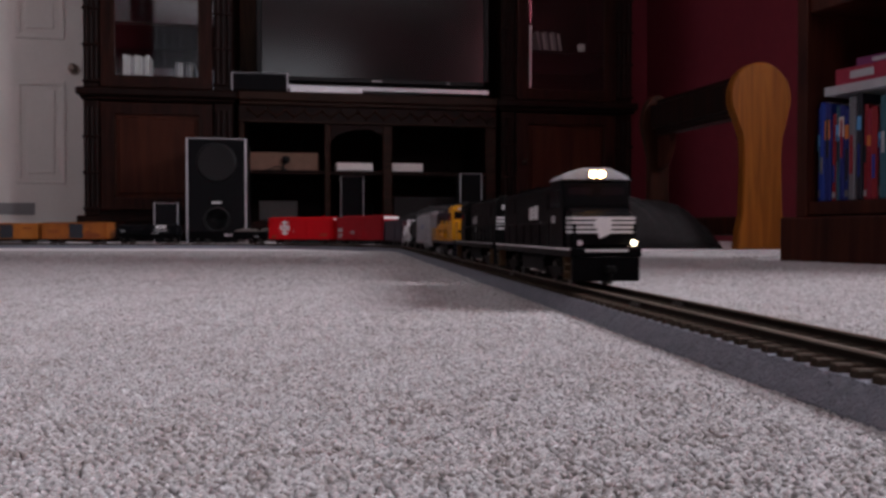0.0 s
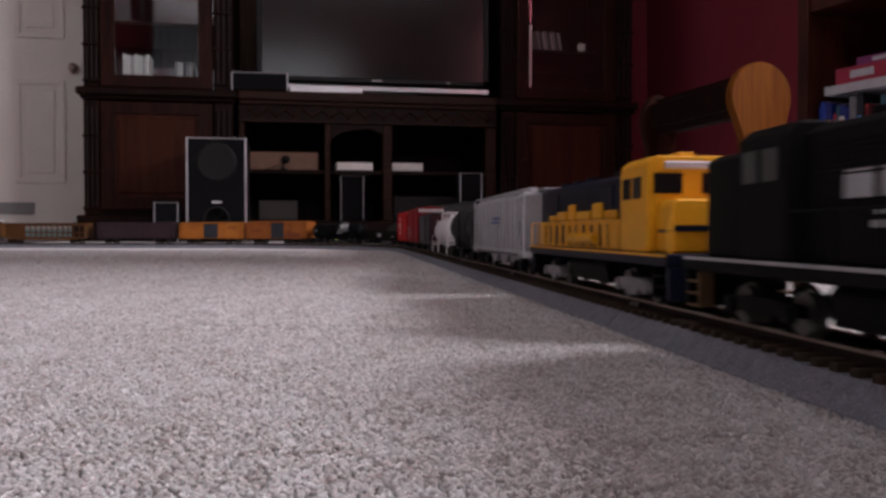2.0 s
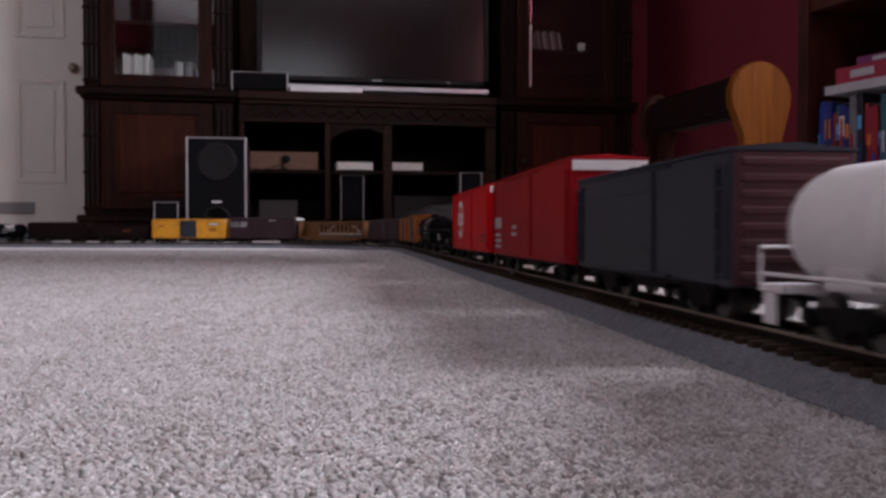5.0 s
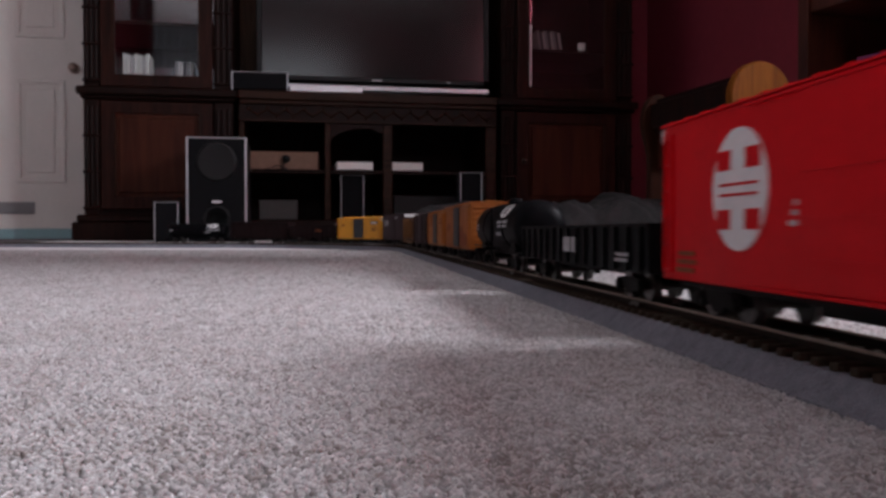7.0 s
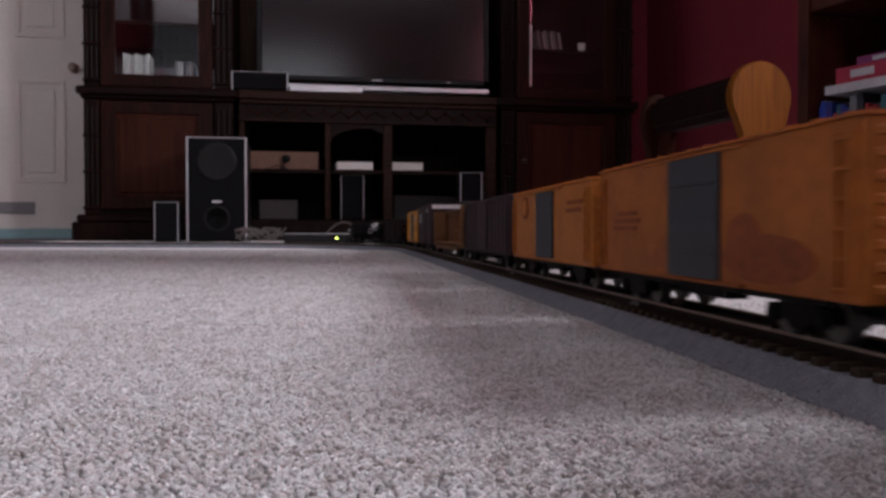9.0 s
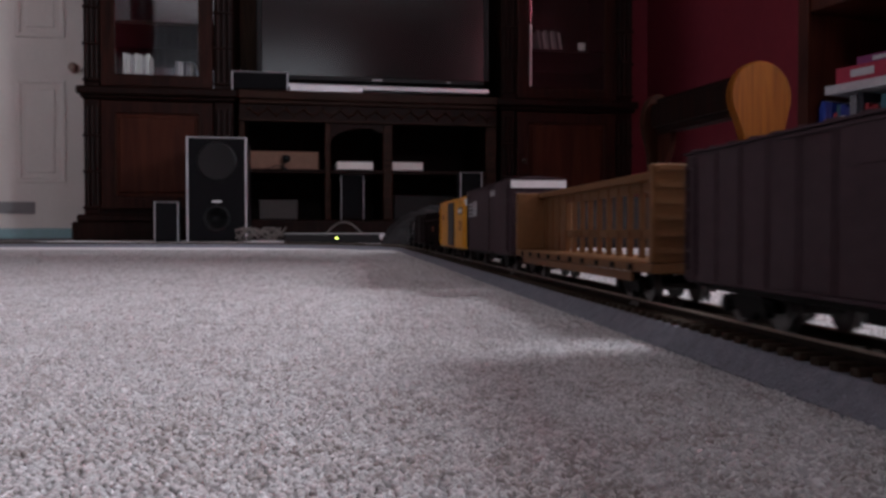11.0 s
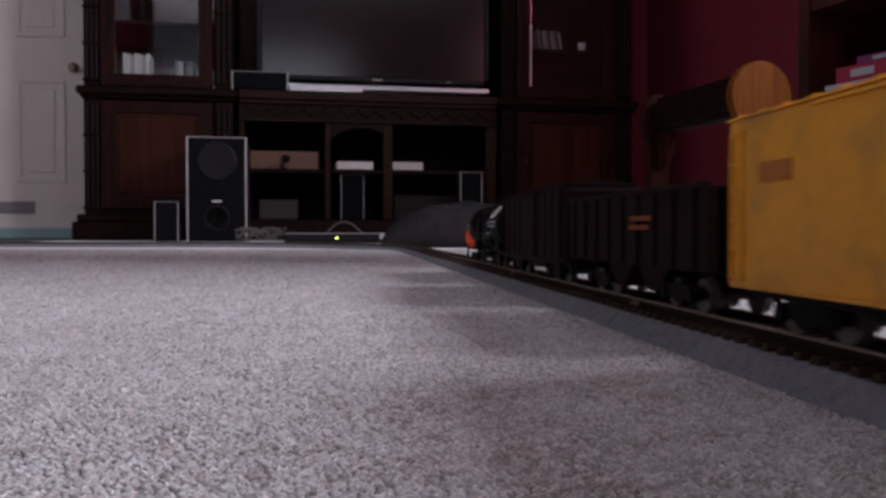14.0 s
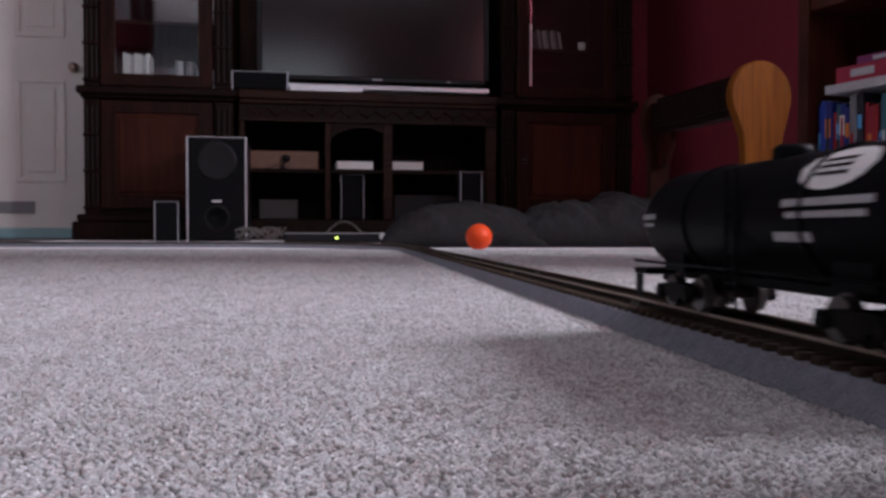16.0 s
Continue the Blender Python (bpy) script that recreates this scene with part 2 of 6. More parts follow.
def cyl(bm, p0, p1, r0, r1=None, seg=16):
    r1 = r0 if r1 is None else r1
    p0, p1 = Vector(p0), Vector(p1)
    q = (p1 - p0).to_track_quat("Z", "Y").to_matrix()
    a = [[bm.verts.new(p + q @ Vector((r * math.cos(2 * math.pi * i / seg), r * math.sin(2 * math.pi * i / seg), 0))) for i in range(seg)] for p, r in ((p0, r0), (p1, r1))]
    for i in range(seg):
        j = (i + 1) % seg
        bm.faces.new((a[0][i], a[0][j], a[1][j], a[1][i]))
    bm.faces.new(a[0][::-1])
    bm.faces.new(a[1])
    return bm


def C(*args, **kw):
    return cyl(bmesh.new(), *args, **kw)


def lathe(profile, seg=24, axis="x", centre=(0, 0, 0)):
    """A turned body: profile of (along, radius) about an axis."""
    bm = bmesh.new()
    rings = []
    for a, r in profile:
        ring = []
        for i in range(seg):
            c, s = r * math.cos(2 * math.pi * i / seg), r * math.sin(2 * math.pi * i / seg)
            co = (a, c, s) if axis == "x" else (c, s, a)
            ring.append(bm.verts.new(Vector(co) + Vector(centre)))
        rings.append(ring)
    for a, b in zip(rings, rings[1:]):
        for i in range(seg):
            bm.faces.new((a[i], a[(i + 1) % seg], b[(i + 1) % seg], b[i]))
    bm.faces.new(rings[0][::-1])
    bm.faces.new(rings[-1])
    return bm


def prism(bm, profile, x0, x1, axis="x"):
    """A profile of (y, z), or (x, z) with axis y, drawn out between two planes."""
    put = (lambda a, p: (a, p[0], p[1])) if axis == "x" else ((lambda a, p: (p[0], a, p[1])) if axis == "y" else (lambda a, p: (p[0], p[1], a)))
    a = [bm.verts.new(put(x0, p)) for p in profile]
    b = [bm.verts.new(put(x1, p)) for p in profile]
    n = len(profile)
    for i in range(n):
        bm.faces.new((a[i], a[(i + 1) % n], b[(i + 1) % n], b[i]))
    bm.faces.new(a[::-1])
    bm.faces.new(b)
    return bm


def P(profile, x0, x1, axis="x", bev=0.0):
    bm = prism(bmesh.new(), profile, x0, x1, axis)
    if bev:
        bmesh.ops.recalc_face_normals(bm, faces=bm.faces)
        bmesh.ops.bevel(bm, geom=bm.edges[:], offset=bev, segments=1, affect="EDGES", clamp_overlap=True)
    return bm


def tube(points, r, seg=6):
    bm = bmesh.new()
    pts = [Vector(q) for q in points]
    rings = []
    side = None
    for i, q in enumerate(pts):
        d = (pts[min(i + 1, len(pts) - 1)] - pts[max(i - 1, 0)]).normalized()
        if side is None:
            side = d.orthogonal().normalized()
        side = (side - d * side.dot(d)).normalized()
        up = d.cross(side)
        rings.append([bm.verts.new(q + r * (math.cos(2 * math.pi * k / seg) * side + math.sin(2 * math.pi * k / seg) * up)) for k in range(seg)])
    for low, high in zip(rings, rings[1:]):
        for k in range(seg):
            bm.faces.new((low[k], low[(k + 1) % seg], high[(k + 1) % seg], high[k]))
    bm.faces.new(rings[0][::-1])
    bm.faces.new(rings[-1])
    return bm


# ---- the room ----
def wall(name, spec, material, label):
    ob = part(name, B(*spec), material, m=ROOM, label=label)
    return tagged(ob, label, "wall", kind="structure")


carpet = part("floor", B((U_LEFT, U_RIGHT, V_FRONT, V_BACK, -0.06, -0.002)), CARPET, m=ROOM)
tagged(carpet, "pale beige-grey cut pile carpet floor", "floor", kind="structure")
wall("wall_back", [(U_LEFT - 0.12, U_RIGHT + 0.50, V_BACK, V_BACK + 0.12, -0.06, CEIL)], WALL_RED, "burgundy painted wall behind the wall unit and door")
r = WIN_L
wall("wall_left", [(U_LEFT - 0.12, U_LEFT, V_FRONT - 0.12, r[0], -0.06, CEIL), (U_LEFT - 0.12, U_LEFT, r[1], V_BACK, -0.06, CEIL),
                   (U_LEFT - 0.12, U_LEFT, r[0], r[1], -0.06, r[2]), (U_LEFT - 0.12, U_LEFT, r[0], r[1], r[3], CEIL)], WALL_RED, "burgundy painted side wall with a window")
# Unseen 0.5 m depth added: its reveal blocks light to bench and right tower.
r = WIN_R
wall("wall_right", [(U_RIGHT, U_RIGHT + 0.50, V_FRONT - 0.12, r[0], -0.06, CEIL), (U_RIGHT, U_RIGHT + 0.50, r[1], V_BACK, -0.06, CEIL),
                    (U_RIGHT, U_RIGHT + 0.50, r[0], r[1], -0.06, r[2]), (U_RIGHT, U_RIGHT + 0.50, r[0], r[1], r[3], CEIL)], WALL_RED, "burgundy painted wall with a window")
r = WIN_B
wall("wall_front", [(U_LEFT, r[0], V_FRONT - 0.12, V_FRONT, -0.06, CEIL), (r[1], U_RIGHT, V_FRONT - 0.12, V_FRONT, -0.06, CEIL),
                    (r[0], r[1], V_FRONT - 0.12, V_FRONT, -0.06, r[2]), (r[0], r[1], V_FRONT - 0.12, V_FRONT, r[3], CEIL)], WALL_RED, "burgundy painted wall with a wide window")
tagged(part("ceiling", B((U_LEFT - 0.12, U_RIGHT + 0.50, V_FRONT - 0.12, V_BACK + 0.12, CEIL, CEIL + 0.1)), CEILING, m=ROOM), "plain white painted ceiling", "ceiling", kind="structure")


def window_frame(name, m, w, h):
    """A white window frame in its opening, centred on m, in the plane x-z."""
    w, h = w / 2, h / 2
    t = thing(name, "white framed window letting in daylight", "window", m, kind="structure")
    part("window_frame", B((-w, w, -0.04, 0.04, h - 0.05, h), (-w, w, -0.04, 0.04, -h, -h + 0.05), (-w, -w + 0.05, -0.04, 0.04, -h + 0.05, h - 0.05), (w - 0.05, w, -0.04, 0.04, -h + 0.05, h - 0.05)), WHITE, t)
    part("mullion", B((-0.02, 0.02, -0.025, 0.025, -h + 0.05, h - 0.05)), WHITE, t)
    part("window_sill", B((-w + 0.002, w - 0.002, -0.1, -0.045, -h + 0.002, -h + 0.02), bev=0.004), WHITE, t)
    for a, b in ((-w + 0.05, -0.02), (0.02, w - 0.05)):
        pane = part("pane", B((a, b, -0.003, 0.003, -h + 0.05, h - 0.05)), GLASS, t)
        pane.visible_shadow = False


window_frame("window_1", PLAN @ Matrix.Translation((U_RIGHT + 0.45, sum(WIN_R[:2]) / 2, sum(WIN_R[2:]) / 2)) @ pose(0, 0, 0, 0, 0, -90), 1.3, 1.05)
window_frame("window_2", PLAN @ Matrix.Translation((sum(WIN_B[:2]) / 2, V_FRONT - 0.07, 1.475)) @ pose(0, 0, 0, 0, 0, 180), 1.15, 0.75)
window_frame("window_3", PLAN @ Matrix.Translation((U_LEFT - 0.07, sum(WIN_L[:2]) / 2, sum(WIN_L[2:]) / 2)) @ pose(0, 0, 0, 0, 0, 90), 2.1, 1.2)


def curtain(u0, u1, v, z0, z1):
    """A drawn curtain hanging in soft folds from a pole."""
    t = thing("curtain", "unseen pale grey curtain added for its reflection in the cabinet", "curtain", ROOM)
    bm = bmesh.new()
    n = 90
    rows = []
    for z in (z0, z0 + (z1 - z0) * 0.5, z1):
        rows.append([bm.verts.new((u0 + (u1 - u0) * i / n, v + (0.022 + 0.01 * (z < z1)) * math.sin(i * 0.62) + 0.008 * math.sin(i * 0.23), z)) for i in range(n + 1)])
    for low, high in zip(rows, rows[1:]):
        for i in range(n):
            bm.faces.new((low[i], low[i + 1], high[i + 1], high[i]))
    ob = part("cloth", bm, CURTAIN, t, smooth=True)
    thick = ob.modifiers.new("thickness", "SOLIDIFY")
    thick.thickness = 0.003
    part("pole", C((u0 - 0.05, v, z1 + 0.012), (u1 + 0.05, v, z1 + 0.012), 0.012, seg=12), BRASS, t)


# Added out of view, to put a grey reflection into the left tower.
curtain(-0.50, 0.17, V_FRONT + 0.07, 0.03, 2.32)
socket = thing("wall_socket", "pale wall socket plate low on the burgundy wall", "socket", ROOM @ Matrix.Translation((U_RIGHT, 0.44, 0.315)))
part("plate", B((-0.010, 0.0, -0.036, 0.036, -0.045, 0.045), bev=0.002), WHITE, socket)
for z in (-0.02, 0.02):
    part("outlet", B((-0.012, -0.0102, -0.014, 0.014, z - 0.012, z + 0.012), bev=0.0006), PAPER, socket)


def panel_door():
    """The white panelled door at the back, with a vent grille low on it."""
    m = ROOM @ Matrix.Translation((-0.86, V_BACK, 0))
    d = thing("door_1", "white painted panel door with a bronze knob and low vent", "door", m, kind="structure")
    part("slab", B((0, 0.74, -0.035, -0.004, 0.01, 2.03), bev=0.003), WHITE, d)
    for x0, x1 in ((0.10, 0.34), (0.455, 0.662)):
        for z0, z1 in ((0.26, 0.73), (0.92, 1.5), (1.62, 1.9)):
            part("panel_moulding", B((x0, x1, -0.043, -0.035, z0, z0 + 0.02), (x0, x1, -0.043, -0.035, z1 - 0.02, z1), (x0, x0 + 0.02, -0.043, -0.035, z0 + 0.02, z1 - 0.02), (x1 - 0.02, x1, -0.043, -0.035, z0 + 0.02, z1 - 0.02), bev=0.003), WHITE, d)
            part("raised_panel", B((x0 + 0.045, x1 - 0.045, -0.041, -0.035, z0 + 0.045, z1 - 0.045), bev=0.0028), WHITE, d)
    part("rose", C((0.703, -0.035, 0.785), (0.703, -0.042, 0.785), 0.023, seg=20), BRASS, d, smooth=False)
    part("knob", lathe([(0.0, 0.009), (0.015, 0.009), (0.023, 0.018), (0.034, 0.021), (0.044, 0.015), (0.047, 0.003)], 20, "z"), BRASS, d, "dull bronze knob", True, m=pose(0.703, -0.042, 0.785, 90, 0, 0))
    vent = part("vent_grille", B((0.30, 0.53, -0.043, -0.037, 0.118, 0.172), bev=0.002), GREYVENT, d, "grey louvred vent")
    for i in range(6):
        part("louvre", B((0.31, 0.52, -0.047, -0.043, 0.124 + i * 0.008, 0.127 + i * 0.008)), GREYVENT, vent)
    # Teal strip paints the bluish daylight at the door's foot.
    part("daylight_strip", B((0, 0.74, -0.045, -0.036, 0.004, 0.05), bev=0.002), TEAL_DAYLIGHT, d, "bluish daylight painted as a pale teal strip along the bottom")
    part("door_frame", B((-0.08, -0.004, -0.02, -0.002, 0, 2.1), (0.744, 0.82, -0.02, -0.002, 0, 2.1), (-0.004, 0.744, -0.02, -0.002, 2.035, 2.1)), WHITE, d)
    return d


panel_door()
tagged(part("doormat", B((-1.15, -0.12, -0.75, 0.35, -0.003, 0.0035), bev=0.002), MAT_GREY, m=ROOM), "grey woven mat lying before the white door", "mat")


# ---- the wall unit: two towers and a low console between them ----
def pilaster(parent, x0, x1, z0, z1, name="pilaster"):
    """A fluted post with a few carved rings."""
    w = x1 - x0
    bm = B((x0, x1, -0.012, 0.0, z0, z1), bev=0.003)
    for i in range(3):
        a = x0 + w * (0.2 + 0.3 * i)
        cyl(bm, (a, -0.012, z0 + 0.03), (a, -0.012, z1 - 0.03), w * 0.11, seg=8)
    z = z0 + 0.02
    while z < z1 - 0.02:
        box(bm, x0 - 0.004, x1 + 0.004, -0.022, -0.012, z, z + 0.012, bev=0.003)
        z += 0.145
    return part(name, bm, DARKWOOD, parent, "carved dark post")


def ring(x0, x1, z0, z1, tx, tz, y0, y1):
    """A mitred rectangular frame in the plane x-z, one connected mesh."""
    bm = bmesh.new()
    loops = []
    for y in (y0, y1):
        outer = [bm.verts.new(c) for c in ((x0, y, z0), (x1, y, z0), (x1, y, z1), (x0, y, z1))]
        inner = [bm.verts.new(c) for c in ((x0 + tx, y, z0 + tz), (x1 - tx, y, z0 + tz), (x1 - tx, y, z1 - tz), (x0 + tx, y, z1 - tz))]
        loops.append((outer, inner))
    (oa, ia), (ob, ib) = loops
    for i in range(4):
        j = (i + 1) % 4
        for q in ((oa[i], oa[j], ia[j], ia[i]), (ob[i], ib[i], ib[j], ob[j]), (oa[i], ob[i], ob[j], oa[j]), (ia[i], ia[j], ib[j], ib[i])):
            bm.faces.new(q)
    bmesh.ops.recalc_face_normals(bm, faces=bm.faces)
    bmesh.ops.bevel(bm, geom=bm.edges[:], offset=0.0025, segments=1, affect="EDGES", clamp_overlap=True)
    return bm


def framed_door(parent, x0, x1, z0, z1, glazed, knob_x, knob_left=False, name="door"):
    t = 0.055
    d = part(name, ring(x0, x1, z0, z1, t, t * 0.9, -0.022, 0), DOORWOOD, parent)
    if glazed:
        pane = part("pane", B((x0 + t, x1 - t, -0.012, -0.008, z0 + t * 0.9, z1 - t * 0.9)), GLASS, d, "clear reflective glass")
        pane.visible_shadow = False
    else:
        bm = B((x0 + t, x1 - t, -0.012, -0.004, z0 + t * 0.9, z1 - t * 0.9))
        box(bm, x0 + t + 0.012, x1 - t - 0.012, -0.019, -0.012, z0 + t + 0.010, z1 - t - 0.010, bev=0.006)
        part("panel", bm, PANELWOOD, d, "raised red-brown panel")
    for a in (x0 + t - 0.006, x1 - t):
        part("bead", B((a, a + 0.006, -0.026, -0.022, z0 + t, z1 - t)), TRIMWOOD, d)
    # White strip stands in for the window's reflection along the pane.
    if glazed and knob_left:
        part("glass_glint", B((x0 + t + 0.001, x0 + t + 0.013, -0.0165, -0.0125, z0 + t, z0 + t + 0.27), bev=0.001), MARK, d, "white strip painted as a window reflection in the glass")
    part("knob", lathe([(0, 0.005), (0.012, 0.005), (0.018, 0.012), (0.026, 0.011), (0.03, 0.003)], 12, "z"), DARKBRONZE, d, "", True, m=pose(knob_x, -0.022, (z0 + z1) / 2, 90, 0, 0))
    return d


def tower(name, x0, x1, label, knob_left, shelf_z):
    t = thing(name, label, "cabinet", ROOM, group="wall unit cabinets")
    d, top = 0.50, 2.05
    part("plinth", B((x0 - 0.045, x1 + 0.02, -0.035, d, 0, 0.075), (x0 - 0.03, x1 + 0.01, -0.02, d, 0.075, 0.105), bev=0.006), DARKWOOD, t)
    part("side", B((x0, x0 + 0.022, 0, d, 0.105, 0.57)), DARKWOOD, t)
    part("side", B((x1 - 0.022, x1, 0, d, 0.105, 0.57)), DARKWOOD, t)
    part("side", B((x0, x0 + 0.022, 0, d, 0.617, top)), DARKWOOD, t)
    part("side", B((x1 - 0.022, x1, 0, d, 0.617, top)), DARKWOOD, t)
    part("back_panel", B((x0 + 0.022, x1 - 0.022, d - 0.012, d, 0.105, top)), DARKWOOD, t)
    # Mirror sheet added behind the left glass to brighten the room's reflection there.
    if not knob_left:
        part("added_mirror", B((x0 + 0.024, x1 - 0.024, d - 0.016, d - 0.0125, 0.62, top - 0.002)), MIRROR, t, "mirror sheet added to strengthen the glass reflections")
    part("bottom", B((x0 + 0.022, x1 - 0.022, 0.002, d - 0.012, 0.105, 0.125)), DARKWOOD, t)
    part("waist_ledge", B((x0 - 0.025, x1 + 0.02, -0.045, d, 0.585, 0.617), (x0 - 0.012, x1 + 0.01, -0.03, d, 0.57, 0.585), bev=0.006), DARKWOOD, t)
    part("shelf", B((x0 + 0.024, x1 - 0.024, 0.03, d - 0.017, shelf_z - 0.012, shelf_z)), DARKWOOD, t)
    part("shelf", B((x0 + 0.024, x1 - 0.024, 0.03, d - 0.017, 1.25, 1.262)), DARKWOOD, t)
    part("cornice", B((x0 - 0.04, x1 + 0.04, -0.05, d, top, top + 0.07), (x0 - 0.02, x1 + 0.02, -0.025, d, top - 0.04, top), bev=0.008), DARKWOOD, t)
    pilaster(t, x0, x0 + 0.06, 0.106, 0.569)
    pilaster(t, x1 - 0.075, x1, 0.106, 0.569)
    pilaster(t, x0, x0 + 0.06, 0.618, top - 0.041)
    pilaster(t, x1 - 0.075, x1, 0.618, top - 0.041)
    a, b = x0 + 0.064, x1 - 0.079
    framed_door(t, a, b, 0.128, 0.563, False, a + 0.03 if knob_left else b - 0.03)
    framed_door(t, a, b, 0.622, top - 0.045, True, a + 0.03 if knob_left else b - 0.03, knob_left)
    return t


tower("tower_cabinet", 0.0, 0.572, "dark stained wooden tower cabinet with glass upper door", False, 0.897)
tower("tower_cabinet", 1.70, 2.296, "dark wooden tower cabinet with a row of discs behind glass", True, 0.852)


def console():
    """The low centre part with its open bays, frieze and posts."""
    t = thing("media_console", "dark carved wooden media console with open shelves", "cabinet", ROOM, group="wall unit cabinets")
    x0, x1, d = 0.594, 1.678, 0.5
    part("worktop", B((x0, x1, -0.03, d, 0.585, 0.622), (x0 + 0.003, x1 - 0.003, -0.018, d, 0.567, 0.585), bev=0.004), TRIMWOOD, t, "worn brown top edge")
    part("frieze", B((x0, x1, -0.004, 0.02, 0.506, 0.566)), DARKWOOD, t)
    for i in range(14):
        a = x0 + 0.04 + i * (x1 - x0 - 0.08) / 13.5
        bm = tube([(a + 0.072 * i2 / 8, -0.008, 0.552 - 0.026 * math.sin(math.pi * i2 / 8)) for i2 in range(9)], 0.0045)
        cyl(bm, (a, -0.004, 0.550), (a, -0.014, 0.550), 0.009, 0.004, 10)
        cyl(bm, (a + 0.036, -0.004, 0.519), (a + 0.036, -0.011, 0.519), 0.006, 0.003, 8)
        part("carving", bm, TRIMWOOD, t)
    part("lower_moulding", B((x0, x1, -0.012, 0.01, 0.497, 0.505)), TRIMWOOD, t)
    for a, b in ((x0, x0 + 0.022), (0.942, 0.966), (1.186, 1.226), (x1 - 0.045, x1)):
        part("post", B((a, b, 0.0, 0.03, 0.086, 0.496), bev=0.003), TRIMWOOD, t)
        part("divider", B((a + 0.004, b - 0.004, 0.031, d - 0.02, 0.086, 0.566)), DARKWOOD, t)
    part("bottom", B((x0, x1, -0.02, d, 0, 0.085), bev=0.004), DARKWOOD, t)
    for a, b in ((x0 + 0.022, 0.942), (0.966, 1.186), (1.226, x1 - 0.045)):
        part("shelf", B((a, b, 0.02, d - 0.02, 0.284, 0.300), bev=0.002), DARKWOOD, t)
    part("valance", P([(0.967, 0.496), (1.185, 0.496), (1.185, 0.455), (1.13, 0.478), (1.06, 0.474), (1.0, 0.455), (0.967, 0.425)], 0.004, 0.018, "y"), DARKWOOD, t, "curved dark valance board")
    part("back_panel", B((x0, x1, d - 0.015, d, 0.086, 0.566)), DARKWOOD, t)
    part("upper_back_panel", B((0.574, 1.698, d - 0.03, d - 0.012, 0.623, 2.04)), BACKWOOD, t, "plain brown back panel behind the television")
    return t


console()


def book(m, w, d, h, material, name="book", label="thin book standing on a shelf", group="", hue=None):
    t = thing(name, label, "book", m, group)
    part("cover", B((-w / 2, w / 2, 0, d, 0, h), bev=min(w * 0.2, 0.0012)), material, t)
    part("page_block", B((-w / 2 + 0.0015, w / 2 - 0.0015, 0.004, d + 0.0006, 0.002, h + 0.0006)), PAPER, t)
    return t


def media_row(x0, n, z, v, h, label, materials, lean=0.0, pitch=0.015):
    for i in range(n):
        ob = book(ROOM @ Matrix.Translation((x0 + i * pitch, v, z)) @ pose(0, 0, 0, 0, lean, 0), pitch * 0.86, 0.11, h * (1 - 0.08 * ((i * 7) % 3) / 2), materials[i % len(materials)], "disc_case", label, "disc cases in the glass cabinet")


DISC_PALE = mat("pale_disc_spine", (0.42, 0.40, 0.39), 0.4, 0, 0.15, 90)
DISC_GREY = mat("grey_disc_spine", (0.26, 0.25, 0.26), 0.4, 0, 0.2, 90)
DISC_DARK = mat("dark_disc_spine", (0.06, 0.05, 0.06), 0.4, 0, 0.2, 90)
media_row(0.140, 7, 0.666, 0.06, 0.105, "pale disc case standing behind glass", [DISC_PALE, DISC_PALE, DISC_GREY])
media_row(0.345, 5, 0.666, 0.06, 0.080, "grey disc case standing behind glass", [DISC_GREY, DISC_PALE, DISC_DARK])
media_row(1.895, 9, 0.852, 0.06, 0.092, "thin disc case leaning on a cabinet shelf", [DISC_GREY, DISC_DARK, DISC_PALE], -9, 0.012)
cup = thing("small_cup", "small white cup on the cabinet shelf", "cup", ROOM @ Matrix.Translation((2.085, 0.06, 0.852)))
part("cup_body", lathe([(0, 0.012), (0.002, 0.014), (0.036, 0.018), (0.038, 0.016), (0.006, 0.012)], 16, "z"), PAPER, cup, smooth=True)


def television():
    t = thing("television", "black flat television with a silver lower bar on the console", "television", ROOM @ Matrix.Translation((0.665, 0.02, 0.622)))
    w, h = 0.985, 0.62
    part("bezel", B((0, 0.022, 0, 0.05, 0.075, h), (w - 0.022, w, 0, 0.05, 0.075, h), (0.022, w - 0.022, 0, 0.05, 0.055, 0.075), (0.022, w - 0.022, 0, 0.05, h - 0.022, h), bev=0.003), BLACK, t)
    part("screen", B((0.022, w - 0.022, 0.008, 0.04, 0.075, h - 0.022)), SCREEN, t, "dark glossy screen")
    part("rear_cover", B((0.06, w - 0.06, 0.05, 0.11, 0.09, h - 0.06), bev=0.02), BLACK, t)
    part("silver_bar", B((0.0, w, -0.006, 0.03, 0.018, 0.040), bev=0.004), SILVER, t, "silver trim bar")
    part("stand", B((0.3, 0.68, -0.03, 0.16, 0.0, 0.012), (0.42, 0.56, 0.03, 0.06, 0.012, 0.09), bev=0.003), BLACK, t)
    part("maker_mark", B((0.478, 0.520, -0.002, 0.0, 0.060, 0.068)), MARK_DIM, t)
    part("remote_sensor", B((0.80, 0.815, -0.002, 0.0, 0.060, 0.066)), MARK_DIM, t)
    return t


television()
# Added bar with a white strip: the reflective glow under the television screen.
g = thing("tv_glow_bar", "slim silver bar added for the glow at the television bottom", "disc player", ROOM @ Matrix.Translation((0.80, -0.028, 0.622)))
part("case", B((0, 0.30, 0, 0.045, 0.0, 0.030), bev=0.003), SILVER, g)
part("glow_strip", B((0.01, 0.10, -0.002, 0.0, 0.012, 0.022)), MARK, g)


